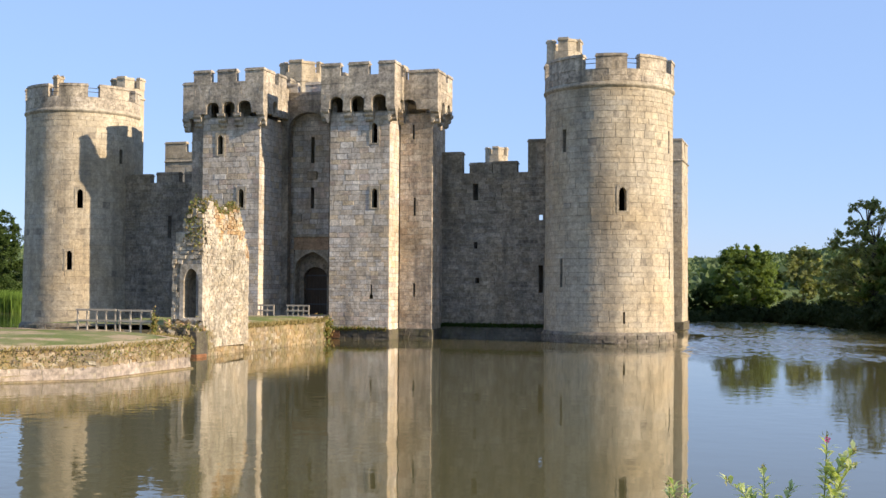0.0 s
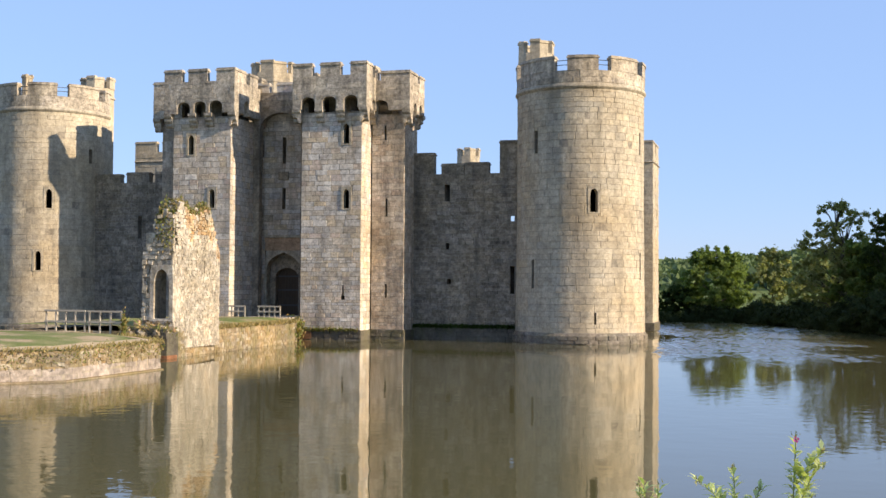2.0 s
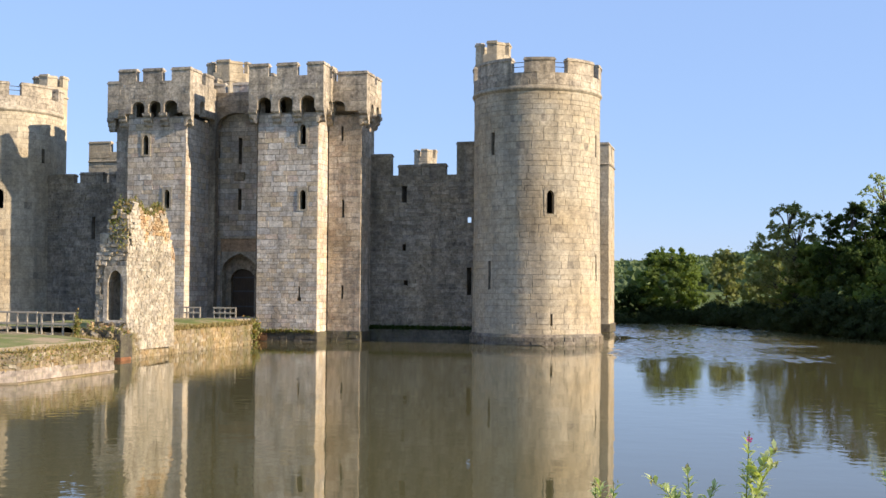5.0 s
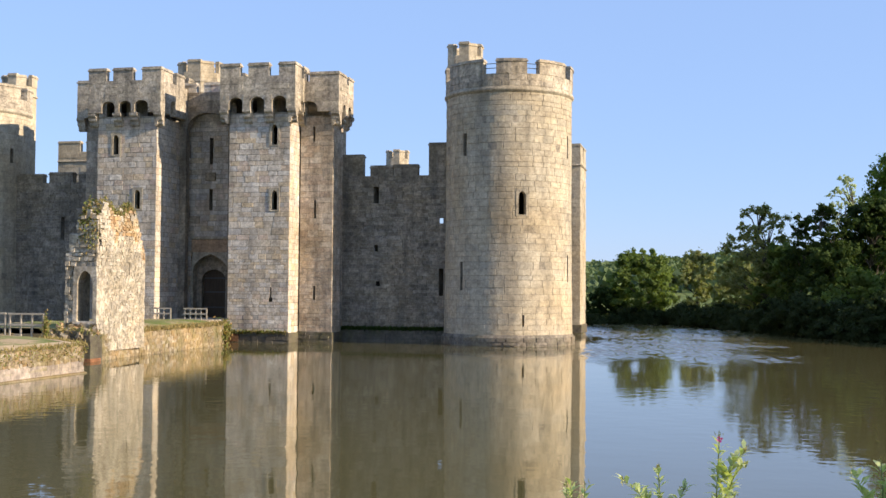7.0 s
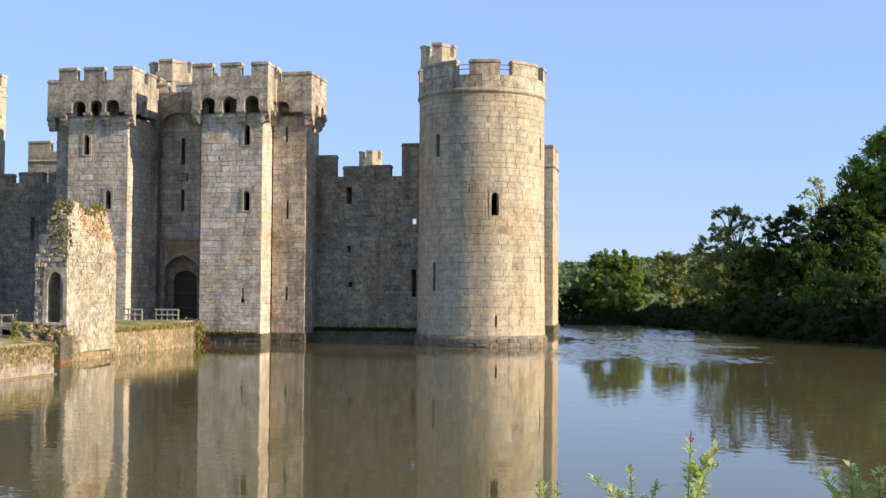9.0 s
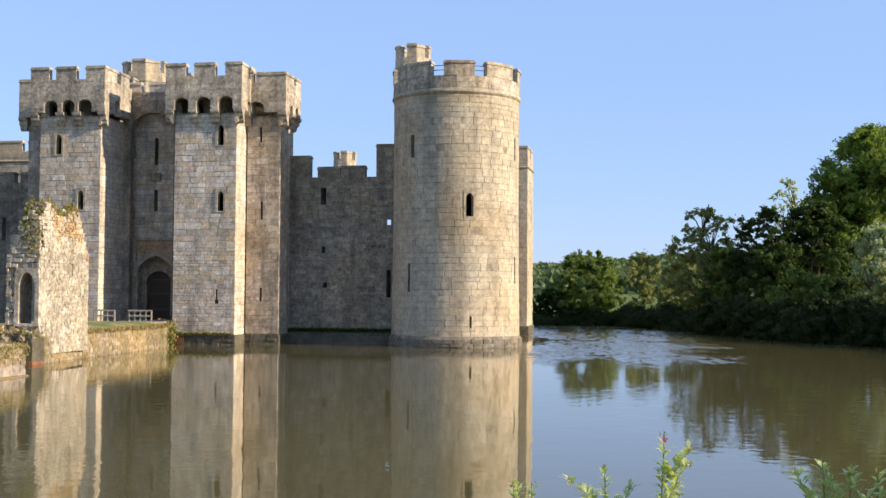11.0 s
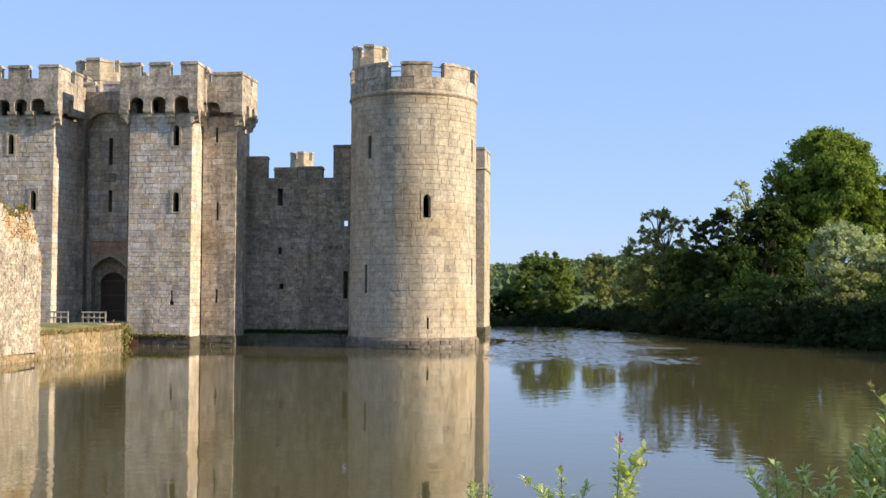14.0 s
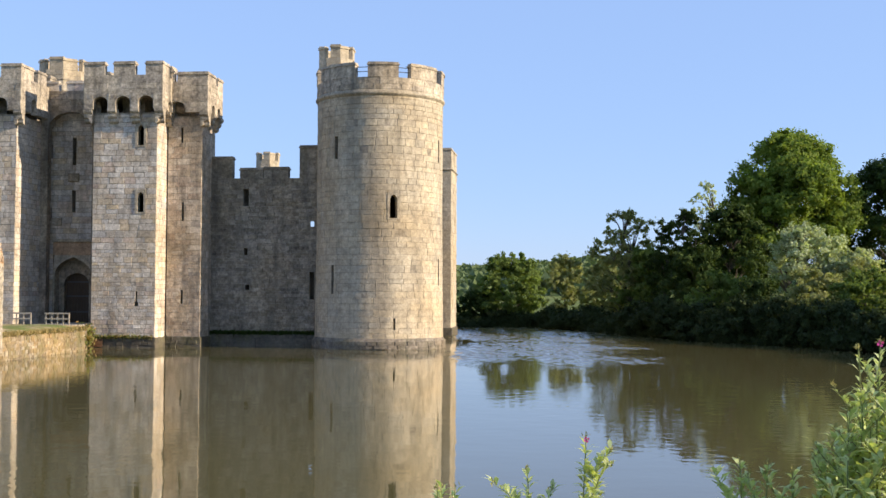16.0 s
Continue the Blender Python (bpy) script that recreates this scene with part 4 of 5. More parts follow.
def tufts(n, place, mat, size=(0.1, 0.3), width=0.02, lean=0.5, seed=1):
    """Blades of grass or small leaves at the places that place(rng) gives: an array of triangles."""
    rng = np.random.default_rng(seed)
    p = np.array([place(rng) for _ in range(n)])
    h = rng.uniform(*size, n)[:, None]
    a = rng.uniform(0, 2 * np.pi, n)
    side = np.stack([np.cos(a), np.sin(a), 0 * a], 1) * width * rng.uniform(0.7, 1.5, n)[:, None]
    tip = p + np.stack([rng.normal(0, lean, n), rng.normal(0, lean, n), np.ones(n)], 1) * h
    return arrays("blades", mat, np.stack([p - side, p + side, tip], 1).reshape(-1, 3), 3)


def leaves(points, size, rng, mat, name="leaves", long=1.6, up=0.0, out=None):
    """Pointed leaves, one at each point, turned at random, or facing roughly along `out`."""
    n = len(points)
    d = rng.normal(size=(n, 3))
    d[:, 2] += up
    d /= np.linalg.norm(d, axis=1, keepdims=True) + 1e-9
    e = np.cross(d, rng.normal(size=(n, 3)))
    e /= np.linalg.norm(e, axis=1, keepdims=True) + 1e-9
    f = np.cross(d, e)
    if out is not None:
        f = out / (np.linalg.norm(out, axis=1, keepdims=True) + 1e-9) + 0.55 * rng.normal(size=(n, 3))
        f /= np.linalg.norm(f, axis=1, keepdims=True) + 1e-9
        d = np.cross(f, d)
        d /= np.linalg.norm(d, axis=1, keepdims=True) + 1e-9
        e = np.cross(f, d)
    z = rng.uniform(size[0], size[1], n)[:, None]
    d, e = d * z * long * 0.5, e * z * 0.5
    p = np.asarray(points)
    return arrays(name, mat, np.stack([p - d, p + e * 0.9 + f * z * 0.08, p + d, p - e * 0.9 + f * z * 0.08], 1).reshape(-1, 4 * 3).reshape(-1, 3), 4)


def edge_point(ring, z, spread, sides, rise=0.04):
    def at(rng):
        i = sides[rng.integers(len(sides))]
        a, b = np.array(ring[i]), np.array(ring[(i + 1) % len(ring)])
        p = a + (b - a) * rng.random()
        return (p[0] + rng.normal(0, spread), p[1] + rng.normal(0, spread), z + rng.normal(0, rise))
    return at


part("grass_fringe", tufts(2600, edge_point(ring, 1.18, 0.12, [7, 6, 5, 0]), L_STRAW, (0.06, 0.2), 0.025, 0.5, 3), L_STRAW, island, "dry grass fringe")["kind"] = "stuff"
part("wall_growth", tufts(2600, edge_point(ring, 0.9, 0.1, [7, 6, 0], 0.16), L_IVY, (0.03, 0.12), 0.03, 0.9, 4), L_IVY, island, "weeds in the revetment's joints")["kind"] = "stuff"

# sandy path across the back of the lawn and bare earth along its edge


def lawn_z(x, y):
    a = math.atan2(y - OC[1], x - OC[0])
    f = math.hypot(x - OC[0], y - OC[1]) / (OA * 1.01 / math.cos((a + math.pi / 8) % (math.pi / 4) - math.pi / 8))
    return 1.2 + 0.3 * (1 - min(f, 1) ** 4) + 0.28 * math.exp(-((x + 40.5) ** 2 + (y - 48) ** 2) / 8) + 0.05 * noise.noise((x * 0.7, y * 0.7, 0)) + 0.02


s = Shape()
for i in range(41):
    x = -42.2 + i * 0.27
    w = 1.1 + 0.35 * noise.noise((x * 0.5, 0, 4))
    mid = 46.6 + 1.7 * math.sin((x + 42) * 0.2)
    for j in range(6):
        y = min(mid + w * (j / 2.5 - 1), 50.3)
        s.v.append((x, y, lawn_z(x, y)))
s.f = [(i * 6 + j, (i + 1) * 6 + j, (i + 1) * 6 + j + 1, i * 6 + j + 1) for i in range(40) for j in range(5)]
part("sandy_path", s, M_GRAVEL, island, "pale sandy path worn across the lawn", smooth=True)
s = Shape()
for i in range(97):
    a = radians(-150 + i * 195 / 96)
    edge = OA * 1.0 / math.cos((a + math.pi / 8) % (math.pi / 4) - math.pi / 8)
    for j in range(4):
        rr = edge * (1 - (0.09 + 0.04 * noise.noise((a * 4, 1, 2))) * j / 3)
        x, y = OC[0] + rr * math.cos(a), OC[1] + rr * math.sin(a)
        s.v.append((x, y, lawn_z(x, y)))
s.f = [(i * 4 + j, (i + 1) * 4 + j, (i + 1) * 4 + j + 1, i * 4 + j + 1) for i in range(96) for j in range(3)]
part("bare_edge", s, M_GRAVEL, island, "bare sandy earth along the wall's top", smooth=True)

# causeway from the ruin to the gate
CW = [(-29.25, 52.1), (-29.7, 58.0), (-30.25, 70.6), (-38.3, 70.6), (-38.3, 52.1)]
cause = thing("causeway", "grassy causeway with a lichened stone retaining wall", "causeway")
s = Shape()
s.prism(CW, -1.2, 1.3)
part("retaining_wall", s, M_BANKWALL, cause)
rng = np.random.default_rng(52)
for p, q in ((CW[4], CW[0]), (CW[0], CW[1]), (CW[1], CW[2])):
    a, b = Vector((*p, 0)), Vector((*q, 0))
    d = (b - a).normalized()
    masonry(cause, flat(a, d, (d.y, -d.x, 0)), courses(0, (b - a).length, 0.0, 1.32, [], rng, (0.1, 0.24), (0.14, 0.42)), M_BANKWALL, rng, 90, (0.005, 0.05), -0.006, rough=0.2)
a, b = Vector((*CW[2], 0)), Vector((*CW[3], 0))
s = Shape()
gxs, gys = np.linspace(-38.25, -29.4, 16), np.linspace(52.2, 70.6, 30)
for y in gys:
    for x in gxs:
        xe = min(x, -29.28 - (y - 52.1) * 0.055)
        s.v.append((xe, y, 1.32 + 0.28 * min(1, (xe - x + (-29.3 - x)) / 2.0 if x < -29.3 else 0) + 0.05 * noise.noise((x, y, 3))))
s.f = [(j * 16 + i, j * 16 + i + 1, (j + 1) * 16 + i + 1, (j + 1) * 16 + i) for j in range(29) for i in range(15)]
part("grass_top", s, M_LAWN, cause, smooth=True)
s = Shape()
s.box(-35.6, -32.2, 70.5, 79.4, 1.3, 1.5)
part("timber_bridge", s, M_WOOD, cause, "timber bridge deck to the gate")
part("grass_fringe", tufts(2200, edge_point(CW, 1.32, 0.12, [1]), L_STRAW, (0.08, 0.28), 0.03, 0.5, 6), L_STRAW, cause)["kind"] = "stuff"
part("weed_growth", leaves(np.array([(-30.5 + 0.25 * a, 70.55 + 0.2 * b, 0.75 + 0.35 * c) for a, b, c in np.random.default_rng(8).normal(size=(700, 3))]), (0.08, 0.2), np.random.default_rng(9), L_IVY), L_IVY, cause, "leafy weeds at the causeway's end")["kind"] = "stuff"

# the barbican ruin
ruin = thing("barbican_ruin", "tall broken barbican fragment of sunlit rubble with a pointed doorway", "ruin")
RX0, RX1, RY0, RY1 = -31.15, -29.4, 53.0, 57.95


def ruin_top(u):
    """The ragged top along the sunny side, u metres from the front."""
    return 7.55 + 0.25 * math.sin(u * 2.1) - max(0, u - 3.6) * 1.35 + 0.18 * noise.noise((u * 2.3, 0, 5)) - max(0.0, 0.5 - u) * 0.8


rng = np.random.default_rng(53)
wface, nface = flat((RX1, RY0, 0), (0, 1, 0), (1, 0, 0)), flat((RX0, RY0, 0), (1, 0, 0), (0, -1, 0))
DOOR = (0.68, 1.56, 1.95, 4.0)
s = Shape()
s.box(RX1 - 0.16, RX1 - 0.04, RY0 + 0.05, RY0 + 1.3, 0.8, 5.6)
s.box(RX1 - 0.75, RX1 - 0.04, RY0 + 1.3, RY1 - 0.1, 0.8, 5.6)
s.box(RX1 - 0.6, RX1 - 0.08, RY0 + 0.3, RY1 - 1.2, 5.6, 7.0)
s.box(RX0 + 0.08, RX0 + 0.62, RY0 + 0.05, RY0 + 1.3, 0.8, 5.4)
s.box(RX0 + 0.1, RX1 - 0.5, RY0 + 0.05, RY0 + 1.0, 4.75, 6.3)
s.box(RX0 + 0.5, RX1 - 0.5, RY0 + 0.1, RY0 + 1.0, 6.3, 7.0)
part("rubble_core", s, M_RUIN, ruin, bevel=0.06)
rects = [r for r in courses(0, RY1 - RY0, 0.45, 8.2, [(3.0, 3.25, 4.3, 4.9)], rng, (0.09, 0.21), (0.1, 0.3)) if r[3] < ruin_top(0.5 * (r[0] + r[1])) and not (r[0] < 0.25 and r[2] > 4.6 and rng.random() < 0.7)]
rusty = lambda r: r[2] > ruin_top(r[0]) - 1.3 + 0.9 * noise.noise((r[0] * 1.5, r[2], 3)) and r[0] > 0.9
masonry(ruin, wface, [r for r in rects if not rusty(r)], M_RUIN, rng, 240, (0.005, 0.04), -0.004, rough=0.22)
masonry(ruin, wface, [r for r in rects if rusty(r)], M_RUSTY, rng, 50, (-0.02, 0.05), 0.004, rough=0.22)
n_top = lambda u: 5.1 + 2.3 * min(1.0, max(0.0, u / 1.0)) + 0.3 * noise.noise((u * 3, 2, 9))
rects = [r for r in courses(0, RX1 - RX0, 1.3, 8.0, [(DOOR[0] - 0.22, DOOR[1] + 0.15, DOOR[2], DOOR[3] + 0.65)], rng, (0.14, 0.28), (0.15, 0.38)) if r[3] < n_top(0.5 * (r[0] + r[1]))]
face = part("front_face", Shape(), M_RUIN, ruin)
masonry(face, nface, rects, M_RUIN, rng, 200, (0.0, 0.14), 0.004, rough=0.12)
surround(ruin, nface, 1.12, 1.95, 0.86, 2.5, M_RUIN, margin=0.22, proud=0.12, deep=0.5, pointed=0.35, name="door_arch", label="pale dressed pointed arch of the doorway")
# ragged stones and plants along the top
for i in range(60):
    u = rng.uniform(0.0, RY1 - RY0 - 0.4)
    z = ruin_top(u) - rng.uniform(0.05, 0.4)
    ob = new("loose_stone", BLOCKS[M_RUIN.name][i % 5])
    ob.parent = ruin
    ob.matrix_basis = pose(RX1 - rng.uniform(0.05, 0.5), RY0 + u, z, rng.uniform(-20, 20), rng.uniform(-20, 20), rng.uniform(0, 180)) @ Matrix.Diagonal((*rng.uniform(0.2, 0.42, 3), 1))
# fallen rubble heaped at its foot
for i in range(130):
    x, y = rng.uniform(-31.4, -29.25), rng.uniform(52.1, 52.95)
    ob = new("loose_stone", BLOCKS[M_BANKWALL.name if i % 3 else M_RUSTY.name][i % 5])
    ob.parent = ruin
    ob.matrix_basis = pose(x, y, 1.2 + 0.75 * (y - 52.1) * rng.uniform(0.3, 1.0), rng.uniform(-25, 25), rng.uniform(-25, 25), rng.uniform(0, 180)) @ Matrix.Diagonal((*rng.uniform(0.14, 0.34, 3), 1))
pts = []
for i in range(2600):
    u = rng.uniform(-0.1, RY1 - RY0 - 0.6) if i % 3 else rng.uniform(-0.2, 0.5)
    pts.append((RX1 - rng.uniform(0.0, 1.0 if u < 1 else 0.6), RY0 + u, ruin_top(u) + rng.normal(0.0, 0.18) - (rng.uniform(0, 1.4) if i % 3 == 0 else 0)))
part("plant_growth", leaves(np.array(pts), (0.05, 0.13), rng, L_IVY), L_IVY, ruin, "green and rusty plants growing on the ruin")["kind"] = "stuff"
part("dry_growth", tufts(900, lambda r: (RX1 - r.uniform(0, 0.6), RY0 + (u := r.uniform(0.2, 4.2)), ruin_top(u) - 0.1), L_STRAW, (0.1, 0.5), 0.02, 0.35, 12), L_STRAW, ruin)["kind"] = "stuff"
# its plinth, with a rust-red foot
s = Shape()
s.box(-31.35, -29.2, 52.05, 53.2, -1.2, 1.3)
part("plinth", s, M_WET, ruin, "dark wet plinth of the ruin", bevel=0.05)
s = Shape()
s.box(-31.4, -29.16, 52.0, 53.0, -0.2, 0.16)
part("plinth_foot", s, M_REDSTONE, ruin, "rust-red stained foot", bevel=0.03)
masonry(ruin, flat((-31.35, 52.05, 0), (1, 0, 0), (0, -1, 0)), courses(0, 2.15, 0.15, 1.5, [], rng, (0.2, 0.35), (0.3, 0.6)), M_WET, rng, 40, (0.0, 0.08))
part("plinth_growth", tufts(700, lambda r: (r.uniform(-31.35, -29.2), r.uniform(52.0, 53.0), 1.3 + r.normal(0, 0.12)), L_IVY, (0.08, 0.3), 0.04, 0.6, 14), L_IVY, ruin)["kind"] = "stuff"


def fence(x0, x1, y, z, height, posts, label, rails=(0.97, 0.5)):
    """A timber rail fence: posts and rails."""
    t = thing("wooden_fence", label, "fence", "timber fences")
    for i in range(posts):
        x = x0 + (x1 - x0) * i / (posts - 1)
        s = Shape()
        s.box(x - 0.04, x + 0.04, y - 0.04, y + 0.04, z - 0.3, z + height * (1.0 + 0.01 * (i % 2)))
        part("post", s, M_WOOD, t, bevel=0.012)
    for r in rails:
        s = Shape()
        s.box(x0 - 0.08, x1 + 0.08, y - 0.09, y - 0.052, z + height * r - 0.05, z + height * r + 0.045)
        part("rail", s, M_WOOD, t, bevel=0.01)
    return t


fence(-34.8, -32.65, 50.2, 1.28, 1.12, 5, "grey timber rail fence on the island's edge")
fence(-32.4, -30.65, 50.2, 1.28, 1.1, 4, "grey timber rail fence by the bridge, weeds at its end")
fence(-35.25, -33.85, 70.4, 1.6, 0.72, 4, "low pale timber rail fence before the gate")
fence(-32.85, -31.35, 70.4, 1.6, 0.72, 5, "low pale timber rail fence at the causeway's edge")
weeds = thing("fence_weeds", "tall green weeds at the end of the timber fence", "weeds")
part("foliage", leaves(np.array([(-30.5 + 0.06 * a, 50.2 + 0.08 * b, 1.65 + 0.3 * c) for a, b, c in np.random.default_rng(18).normal(size=(380, 3))]), (0.05, 0.12), np.random.default_rng(19), L_IVY), L_IVY, weeds)

# moss and weeds on the wet footings
moss = thing("footing_moss", "dark moss and weeds on the wall footings", "moss", kind="stuff")
part("curtain_growth", tufts(2600, lambda r: (r.uniform(-24.9, -17.4), 78.7 + r.normal(0, 0.04), 0.86 + r.normal(0, 0.05)), L_DARK, (0.05, 0.22), 0.05, 0.7, 31), L_DARK, moss)
part("gate_growth", tufts(900, lambda r: (r.uniform(-31.7, -27.5), 74.5 + r.normal(0, 0.04), 0.66 + r.normal(0, 0.06)), L_IVY, (0.04, 0.16), 0.04, 0.8, 32), L_IVY, moss)
part("corner_growth", leaves(np.array([(-31.75 + 0.18 * a, 74.4 + 0.1 * b, 0.75 + 0.35 * c) for a, b, c in np.random.default_rng(33).normal(size=(600, 3))]), (0.06, 0.16), np.random.default_rng(34), L_IVY), L_IVY, moss)


# ---- trees, scrub and far woods ----
def pipe(s, line, radii, n=7):
    """One skin along a bent line."""
    i = len(s.v)
    for k, (c, r) in enumerate(zip(line, radii)):
        d = (line[min(k + 1, len(line) - 1)] - line[max(k - 1, 0)]).normalized()
        a = d.cross(Vector((0.3, 1.0, 0.1))).normalized()
        b = d.cross(a)
        s.v += [tuple(c + (a * math.cos(2 * math.pi * j / n) + b * math.sin(2 * math.pi * j / n)) * r) for j in range(n)]
    s.f += [(i + k * n + j, i + k * n + (j + 1) % n, i + (k + 1) * n + (j + 1) % n, i + (k + 1) * n + j) for k in range(len(line) - 1) for j in range(n)]


def tree(name, label, x, y, height, width, mat, count, seed, leaf_size=(0.22, 0.42), clear=0.15, clumps=26, ragged=0.35, category="tree", depth=None, open_top=0.0, low=False, lobe=(0.1, 0.19), extra=(), limb=0.3):
    """A tree: a tapering trunk, limbs that reach the clumps of the crown, and leaves round each clump."""
    rng = np.random.default_rng(seed)
    z0 = float(land_height(np.array([x]), np.array([y]))[0])
    t = thing(name, label, category)
    depth = depth or width
    base = height * clear
    centres, radii = [], []
    for i in range(int(clumps * 1.5)):
        f = rng.random() ** (1.25 if clear < 0.08 else 0.8)
        env = math.sin(math.pi * min(1.0, 0.18 + 0.8 * f)) ** 0.6
        a, k = rng.uniform(0, 2 * math.pi), math.sqrt(rng.uniform(0.15, 1.0))
        r = min(width, depth) * rng.uniform(lobe[0], lobe[1]) * (1 - open_top * f)
        centres.append(Vector((x + (width / 2 - r * 0.7) * env * k * math.cos(a) + rng.normal(0, ragged * 0.3), y + (depth / 2 - r * 0.7) * env * k * math.sin(a), z0 + base + (height - base - r * 0.8) * f)))
        radii.append(r)
    for dx, dy, dz, r in extra:
        centres.append(Vector((x + dx, y + dy, z0 + dz)))
        radii.append(r)
    s = Shape()
    r0 = 0.012 * height + 0.006 * width
    p = Vector((x, y, z0 - 0.3))
    top = z0 + height * 0.75
    trunk = [p]
    for i in range(1, 6):
        q = Vector((x + rng.normal(0, 0.03) * height * i / 5, y + rng.normal(0, 0.03) * height * i / 5, p.z + (top - z0) * 1.0 / 5))
        trunk.append(q)
        p = q
    pipe(s, trunk, [r0 * (1 - 0.16 * i) for i in range(6)], 9)
    part("trunk", s, M_BARK, t, smooth=True)
    s = Shape()
    for c in centres:
        lo = [q for q in trunk if q.z < c.z - 0.1 * height] or trunk[:1]
        a = lo[-1]
        m = a.lerp(c, 0.5) + Vector((rng.normal(0, 0.1), rng.normal(0, 0.1), 0.05 * height))
        pipe(s, [a, m, c], [r0 * limb, r0 * limb * 0.6, r0 * limb * 0.14], 5)
    tagged(part("branchwork", s, M_BARK, t), kind="stuff")
    share = np.array(radii) ** 2
    share /= share.sum()
    pts, outs = [], []
    for c, r, w in zip(centres, radii, share):
        n = int(count * w)
        d = rng.normal(size=(n, 3))
        d /= np.linalg.norm(d, axis=1, keepdims=True)
        rad = r * (0.72 + 0.33 * rng.random(n)) * (1 + ragged * rng.normal(0, 0.3, n))
        # leaves gather in small sprays, which leave gaps
        spray = rng.normal(size=(max(6, n // 40), 3))
        spray /= np.linalg.norm(spray, axis=1, keepdims=True)
        pick = spray[rng.integers(len(spray), size=n)]
        d = pick + 0.27 * d
        d[:, 2] *= 0.8
        pts.append(np.array(c) + d * rad[:, None])
        outs.append(d + np.array([0, 0, 0.25]))
    pts = np.vstack(pts)
    pts[:, 2] = np.maximum(pts[:, 2], 0.06 + 0.3 * rng.random(len(pts)) if low else z0 + 0.1)
    part("crown", leaves(pts, leaf_size, rng, mat, out=np.vstack(outs)), mat, t)
    return t


tree("bank_tree", "rounded green tree on the far moat bank", -7.1, 132.5, 7.3, 8.6, L_MID, 30000, 61, (0.12, 0.24), 0.03, 40, lobe=(0.08, 0.14))
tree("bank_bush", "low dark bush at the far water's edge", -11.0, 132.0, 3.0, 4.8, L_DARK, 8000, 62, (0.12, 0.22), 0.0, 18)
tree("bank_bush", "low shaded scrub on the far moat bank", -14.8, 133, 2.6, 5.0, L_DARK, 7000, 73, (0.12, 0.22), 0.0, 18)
tree("scrub_tree", "pale olive scrub tree behind the bank", -1.2, 148, 7.6, 8.0, L_OLIVE, 18000, 64, (0.13, 0.25), 0.05, 36, 0.6, lobe=(0.07, 0.13))
tree("scrub_tree", "olive green scrub behind the far bank", 3.6, 140, 6.6, 6.6, L_OLIVE, 14000, 74, (0.13, 0.25), 0.05, 32, lobe=(0.08, 0.14))
tree("dead_topped_tree", "sparse pale-leaved tree with crooked bare limbs over the moat", 5.2, 120, 11.2, 8.2, L_OLIVE, 24000, 65, (0.1, 0.2), 0.1, 64, 0.9, open_top=0.35, lobe=(0.07, 0.12), limb=0.42)
tree("bank_tree", "leaning green tree with dead branches on the bank", 7.2, 117, 7.6, 7.0, L_MID, 20000, 66, (0.12, 0.22), 0.02, 34, lobe=(0.08, 0.14))
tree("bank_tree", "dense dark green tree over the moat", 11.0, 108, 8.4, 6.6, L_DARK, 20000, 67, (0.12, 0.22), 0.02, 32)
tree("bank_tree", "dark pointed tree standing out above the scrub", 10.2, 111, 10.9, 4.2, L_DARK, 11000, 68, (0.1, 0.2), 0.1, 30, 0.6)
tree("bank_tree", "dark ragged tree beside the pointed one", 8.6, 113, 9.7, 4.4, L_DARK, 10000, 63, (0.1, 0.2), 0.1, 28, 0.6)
tree("silver_tree", "thin silvery tree with sparse pale leaves", 15.9, 145, 16.4, 5.4, L_PALE, 5500, 69, (0.1, 0.22), 0.3, 34, 0.6, lobe=(0.06, 0.12))
tree("oak_tree", "broad oak with a full sunlit crown behind the bank", 20.9, 119, 18.8, 13.6, L_OAK, 110000, 70, (0.14, 0.27), 0.28, 62, 0.35, lobe=(0.07, 0.13),
     extra=((5.6, 0, 13.2, 1.3), (6.3, 0.5, 12.2, 1.3), (5.4, -0.5, 11.2, 1.4), (6.0, 0.6, 10.0, 1.2), (4.8, 0, 9.0, 1.4), (4.2, -1, 7.6, 1.3), (3.4, 0, 16.4, 1.3), (-4.6, 0, 13.4, 1.2), (-5.2, 0.4, 11.2, 1.2)))
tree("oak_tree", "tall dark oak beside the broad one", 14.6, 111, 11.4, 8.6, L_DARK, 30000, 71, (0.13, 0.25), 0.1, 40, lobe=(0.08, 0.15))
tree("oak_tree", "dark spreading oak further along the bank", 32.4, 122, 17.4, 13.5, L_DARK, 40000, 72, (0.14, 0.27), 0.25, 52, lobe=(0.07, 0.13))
tree("willow", "silvery willow shrub below the oak", 19.2, 101, 8.6, 8.6, L_PALE, 20000, 75, (0.1, 0.2), 0.2, 44, 0.6, lobe=(0.06, 0.12))
tree("willow", "pale willow shrub at the meadow's edge", 22.4, 99, 6.6, 7.0, L_PALE, 15000, 76, (0.1, 0.2), 0.15, 40, 0.6, lobe=(0.06, 0.12))
for i, (x, y, h, w) in enumerate(((12.0, 101, 4.6, 6.0), (14.8, 97, 4.4, 6.4), (18.0, 92, 4.6, 6.4), (20.8, 87, 4.6, 6.0), (23.4, 82, 4.4, 6.0), (22.6, 97, 5.6, 7.0), (27.0, 90, 5.6, 7.0))):
    tree("bank_bush", "dense green bush along the moat bank, dark beneath", x, y, h, w, (L_MID, L_DARK, L_OLIVE)[i % 3], 20000, 80 + i, (0.1, 0.2), 0.0, 40, lobe=(0.08, 0.15))
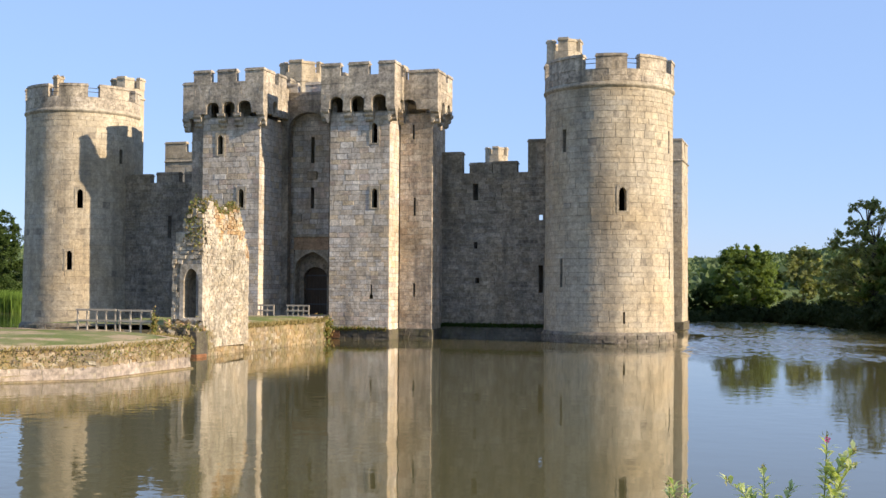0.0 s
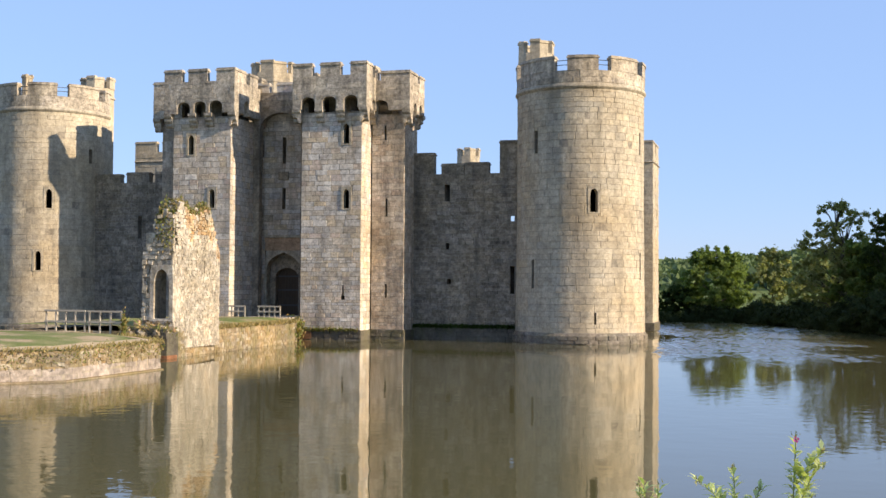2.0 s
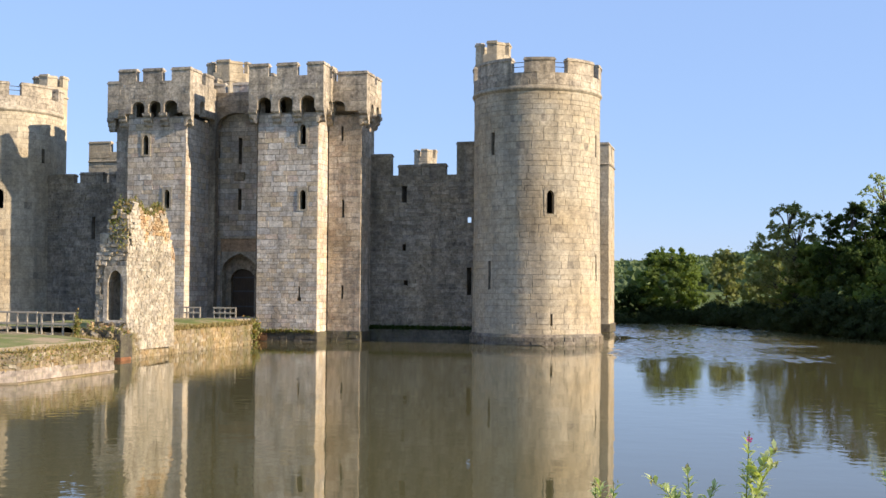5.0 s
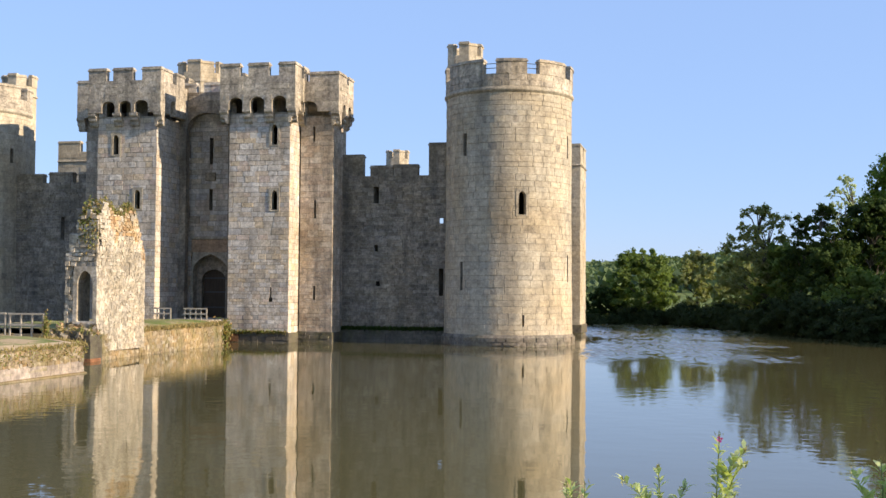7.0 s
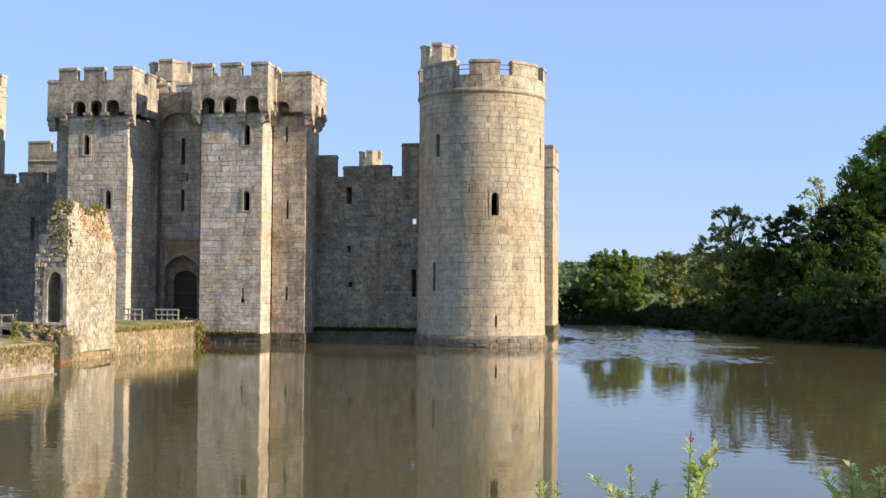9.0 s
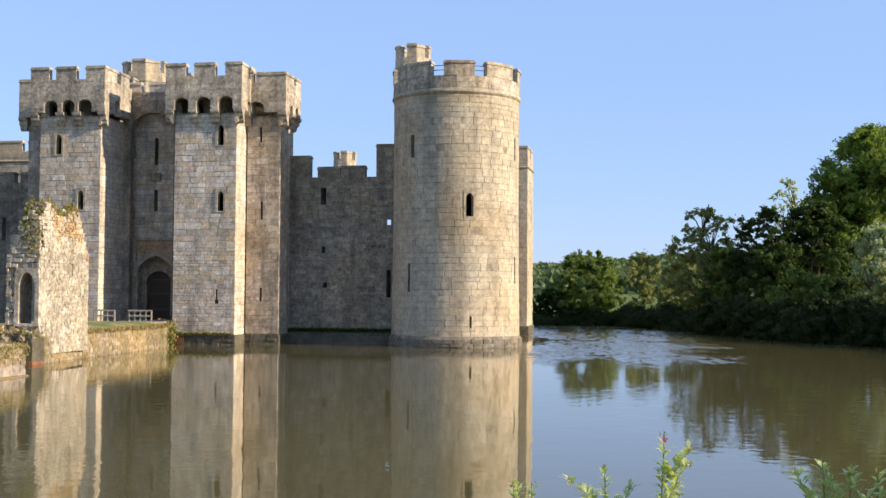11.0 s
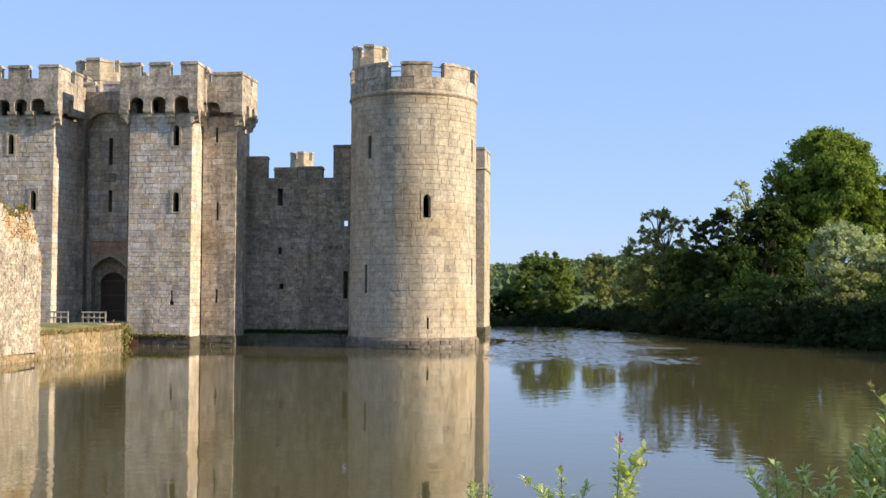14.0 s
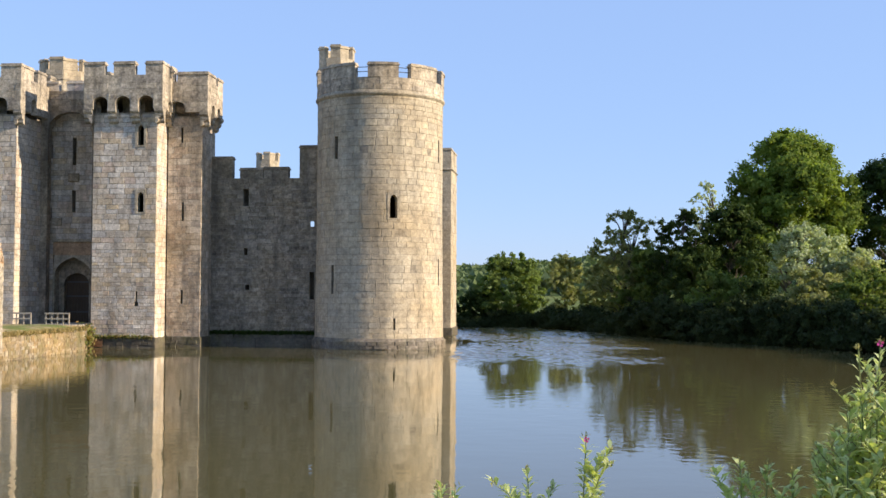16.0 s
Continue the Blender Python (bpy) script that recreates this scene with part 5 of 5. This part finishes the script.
edge = [(25.4, 62), (21.2, 78), (19.4, 81.6), (16.7, 86.9), (13.3, 91.9), (9.6, 98.7), (7.7, 103.3), (5.6, 111.3), (3.1, 117.4), (0.3, 124), (-3.5, 130), (-19, 130)]
spots = []
for p, q in zip(edge, edge[1:]):
    n = max(2, round(math.dist(p, q) / 2.7))
    spots += [(p[0] + (q[0] - p[0]) * i / n, p[1] + (q[1] - p[1]) * i / n) for i in range(n)]
rng = np.random.default_rng(89)
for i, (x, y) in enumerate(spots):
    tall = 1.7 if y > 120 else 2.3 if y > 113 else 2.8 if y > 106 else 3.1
    tree("bank_bush", "low shade-dark bush overhanging the moat's edge", x + rng.uniform(-0.3, 0.4), y + rng.uniform(-0.3, 0.4), tall * rng.uniform(0.8, 1.25), rng.uniform(4.4, 5.6), L_SHADE, 11000, 200 + i, (0.08, 0.17), 0.0, 20, 0.6, low=True)
for i, (x, y, h, w) in enumerate(((-119, 150, 14.5, 12), (-111, 158, 13.5, 11), (-129, 155, 14.0, 13), (-104, 166, 12.0, 11))):
    tree("field_tree", "dark tree in the meadow beyond the moat", x, y, h, w, L_DARK, 22000, 110 + i, (0.18, 0.32), 0.05, 34)
tree("hedge_bush", "dark hedge bush at the meadow's edge", -112, 140, 5.0, 9.0, L_DARK, 12000, 118, (0.14, 0.26), 0.0, 24)
tree("hedge_bush", "dark hedge bush at the meadow's edge", -121, 139, 5.0, 9.0, L_DARK, 12000, 119, (0.14, 0.26), 0.0, 24)

# reeds on the far side of the moat
reeds = thing("reed_bed", "bright green reeds along the far moat edge", "reeds", kind="stuff")
part("blades", tufts(9000, lambda r: (r.uniform(-116, -96), r.uniform(125, 131), -0.1), L_REED, (1.8, 3.2), 0.05, 0.08, 20), L_REED, reeds)

# woods on the far hills
rng = np.random.default_rng(130)
ang = rng.uniform(radians(-62), radians(40), 9000)
dist = rng.uniform(480, 1250, 9000)
hx, hy = dist * np.sin(ang), dist * np.cos(ang)
hz = land_height(hx, hy)
pts = np.repeat(np.stack([hx, hy, hz], 1), 12, 0)
off = rng.normal(size=pts.shape)
off /= np.linalg.norm(off, axis=1, keepdims=True)
off[:, 2] = np.abs(off[:, 2])
big = np.repeat(rng.uniform(3.5, 6.5, 9000), 12)[:, None]
pts = pts + off * big * np.array([1, 1, 1.3])
woods = thing("far_woods", "continuous woodland on the distant hills", "woods", kind="stuff")
part("canopy", leaves(pts, (3.0, 5.5), rng, L_FAR, long=1.1), L_FAR, woods)


# ---- willowherb on the near bank ----
def willowherb(x, y, top, bend, seed, flowers=1, leafy=1.0, side_shoots=4, size=1.0):
    """A willowherb: a stem, side shoots, pairs of narrow leaves and a pink flower head."""
    rng = np.random.default_rng(seed)
    z0 = float(land_height(np.array([x]), np.array([y]))[0]) - 0.1
    t = thing("willowherb", "green leafy willowherb with pink flowers on the near bank" if flowers else "green leafy willowherb shoot on the near bank", "plant", "willowherb on the bank")
    stems = []

    def shoot(p, q, r, n=7):
        line = [p.lerp(q, i / n) + Vector((bend * 0.03 * math.sin(i * 1.3), 0.0, 0)) * (i > 0) for i in range(n + 1)]
        line[-1] = q
        s = Shape()
        pipe(s, line, [r * (1 - 0.7 * i / n) for i in range(n + 1)], 6)
        part("stem", s, M_STEM, t, smooth=True)
        stems.append(line)
    tip = Vector((x, y, top))
    shoot(Vector((x - bend * 0.15, y + 0.05, z0)), tip, 0.008, 10)
    for i in range(side_shoots):
        a = tip.lerp(stems[0][0], (0.16 + 0.34 * (i + 0.5) / max(1, side_shoots)) / (top - z0))
        shoot(a, a + Vector((rng.choice((-1, 1)) * rng.uniform(0.05, 0.14), rng.uniform(-0.08, 0.08), rng.uniform(0.1, 0.24))), 0.004, 5)
    verts = []
    for line in stems:
        n = len(line) - 1
        for j in range(int(95 * leafy) if line is stems[0] else int(34 * leafy)):
            f = rng.uniform(max(0.1, 1 - 0.75 / (top - z0)) if line is stems[0] else 0.05, 0.985) * n
            i = min(int(f), n - 1)
            p = line[i].lerp(line[i + 1], f - i)
            a = rng.uniform(0, 2 * math.pi)
            d = Vector((math.cos(a), math.sin(a), rng.uniform(0.3, 1.3))).normalized()
            L = rng.uniform(0.065, 0.115) * (1.0 - 0.35 * f / n) * size
            w = d.cross(Vector((0, 0, 1))).normalized() * L * rng.uniform(0.12, 0.17)
            m = p + d * L * 0.5 + Vector((0, 0, L * 0.1))
            e = p + d * L - Vector((0, 0, L * 0.12))
            verts += [p, m - w, m, m, m - w, e, p, m, m + w, m, e, m + w]
    part("foliage", arrays("foliage", L_HERB, np.array(verts), 3), L_HERB, t)["kind"] = "stuff"
    verts = []
    for line in stems:
        for j in range(10):
            p = line[-1] + Vector(rng.normal(0, 0.006, 3))
            q = p + Vector(rng.normal(0, 0.006, 3)) + Vector((0, 0, 0.01))
            verts += [p, q, p + Vector(rng.normal(0, 0.006, 3))]
    part("bud", arrays("bud", L_PITH, np.array(verts), 3), L_PITH, t)["kind"] = "stuff"
    for i in range(flowers):
        c = tip + Vector((rng.uniform(-0.012, 0.018), 0, rng.uniform(-0.03, 0.0)))
        verts = []
        for j in range(4):
            a = j * math.pi / 2 + 0.4
            d, e = Vector((math.cos(a), -0.4, math.sin(a))), Vector((-math.sin(a), 0, math.cos(a)))
            verts += [c, c + d * 0.009 + e * 0.006, c + d * 0.014, c + d * 0.009 - e * 0.006]
        part("flower", arrays("flower", L_PETAL, np.array(verts), 4), L_PETAL, t, "four-petalled pink flower")
    return t


# a few single plants, then a thicket, placed to fit the view at the pan's end
for i, (x, y, top, bend, n, leafy, side) in enumerate(((0.05, 5.0, 3.06, 0.3, 1, 1.2, 4), (-0.2, 5.0, 2.92, -0.4, 0, 0.8, 6), (-0.5, 4.97, 2.84, 0.2, 0, 0.8, 2), (-0.58, 5.0, 2.82, -0.2, 0, 0.8, 1),
                                                     (1.09, 4.37, 3.49, 0.3, 1, 0.8, 4), (1.02, 4.4, 3.46, -0.3, 0, 0.8, 3), (1.18, 4.4, 3.44, 0.2, 0, 0.8, 4), (1.1, 4.6, 3.34, 0.2, 0, 0.8, 4),
                                                     (0.62, 4.56, 3.03, -0.2, 0, 1.2, 2), (0.72, 4.54, 3.02, 0.2, 0, 1.2, 2))):
    willowherb(x, y, top, bend, 140 + i, n, leafy, side, 0.8 if x > 0.9 else 1.0)
rng = np.random.default_rng(150)
for i in range(15):
    f = rng.random() ** 0.7
    willowherb(0.78 + 0.45 * f + rng.normal(0, 0.03), rng.uniform(4.1, 4.7), 2.9 + 0.46 * f + rng.normal(0, 0.05), rng.uniform(-0.4, 0.4), 160 + i, 0, 0.75, 4, 1.15)
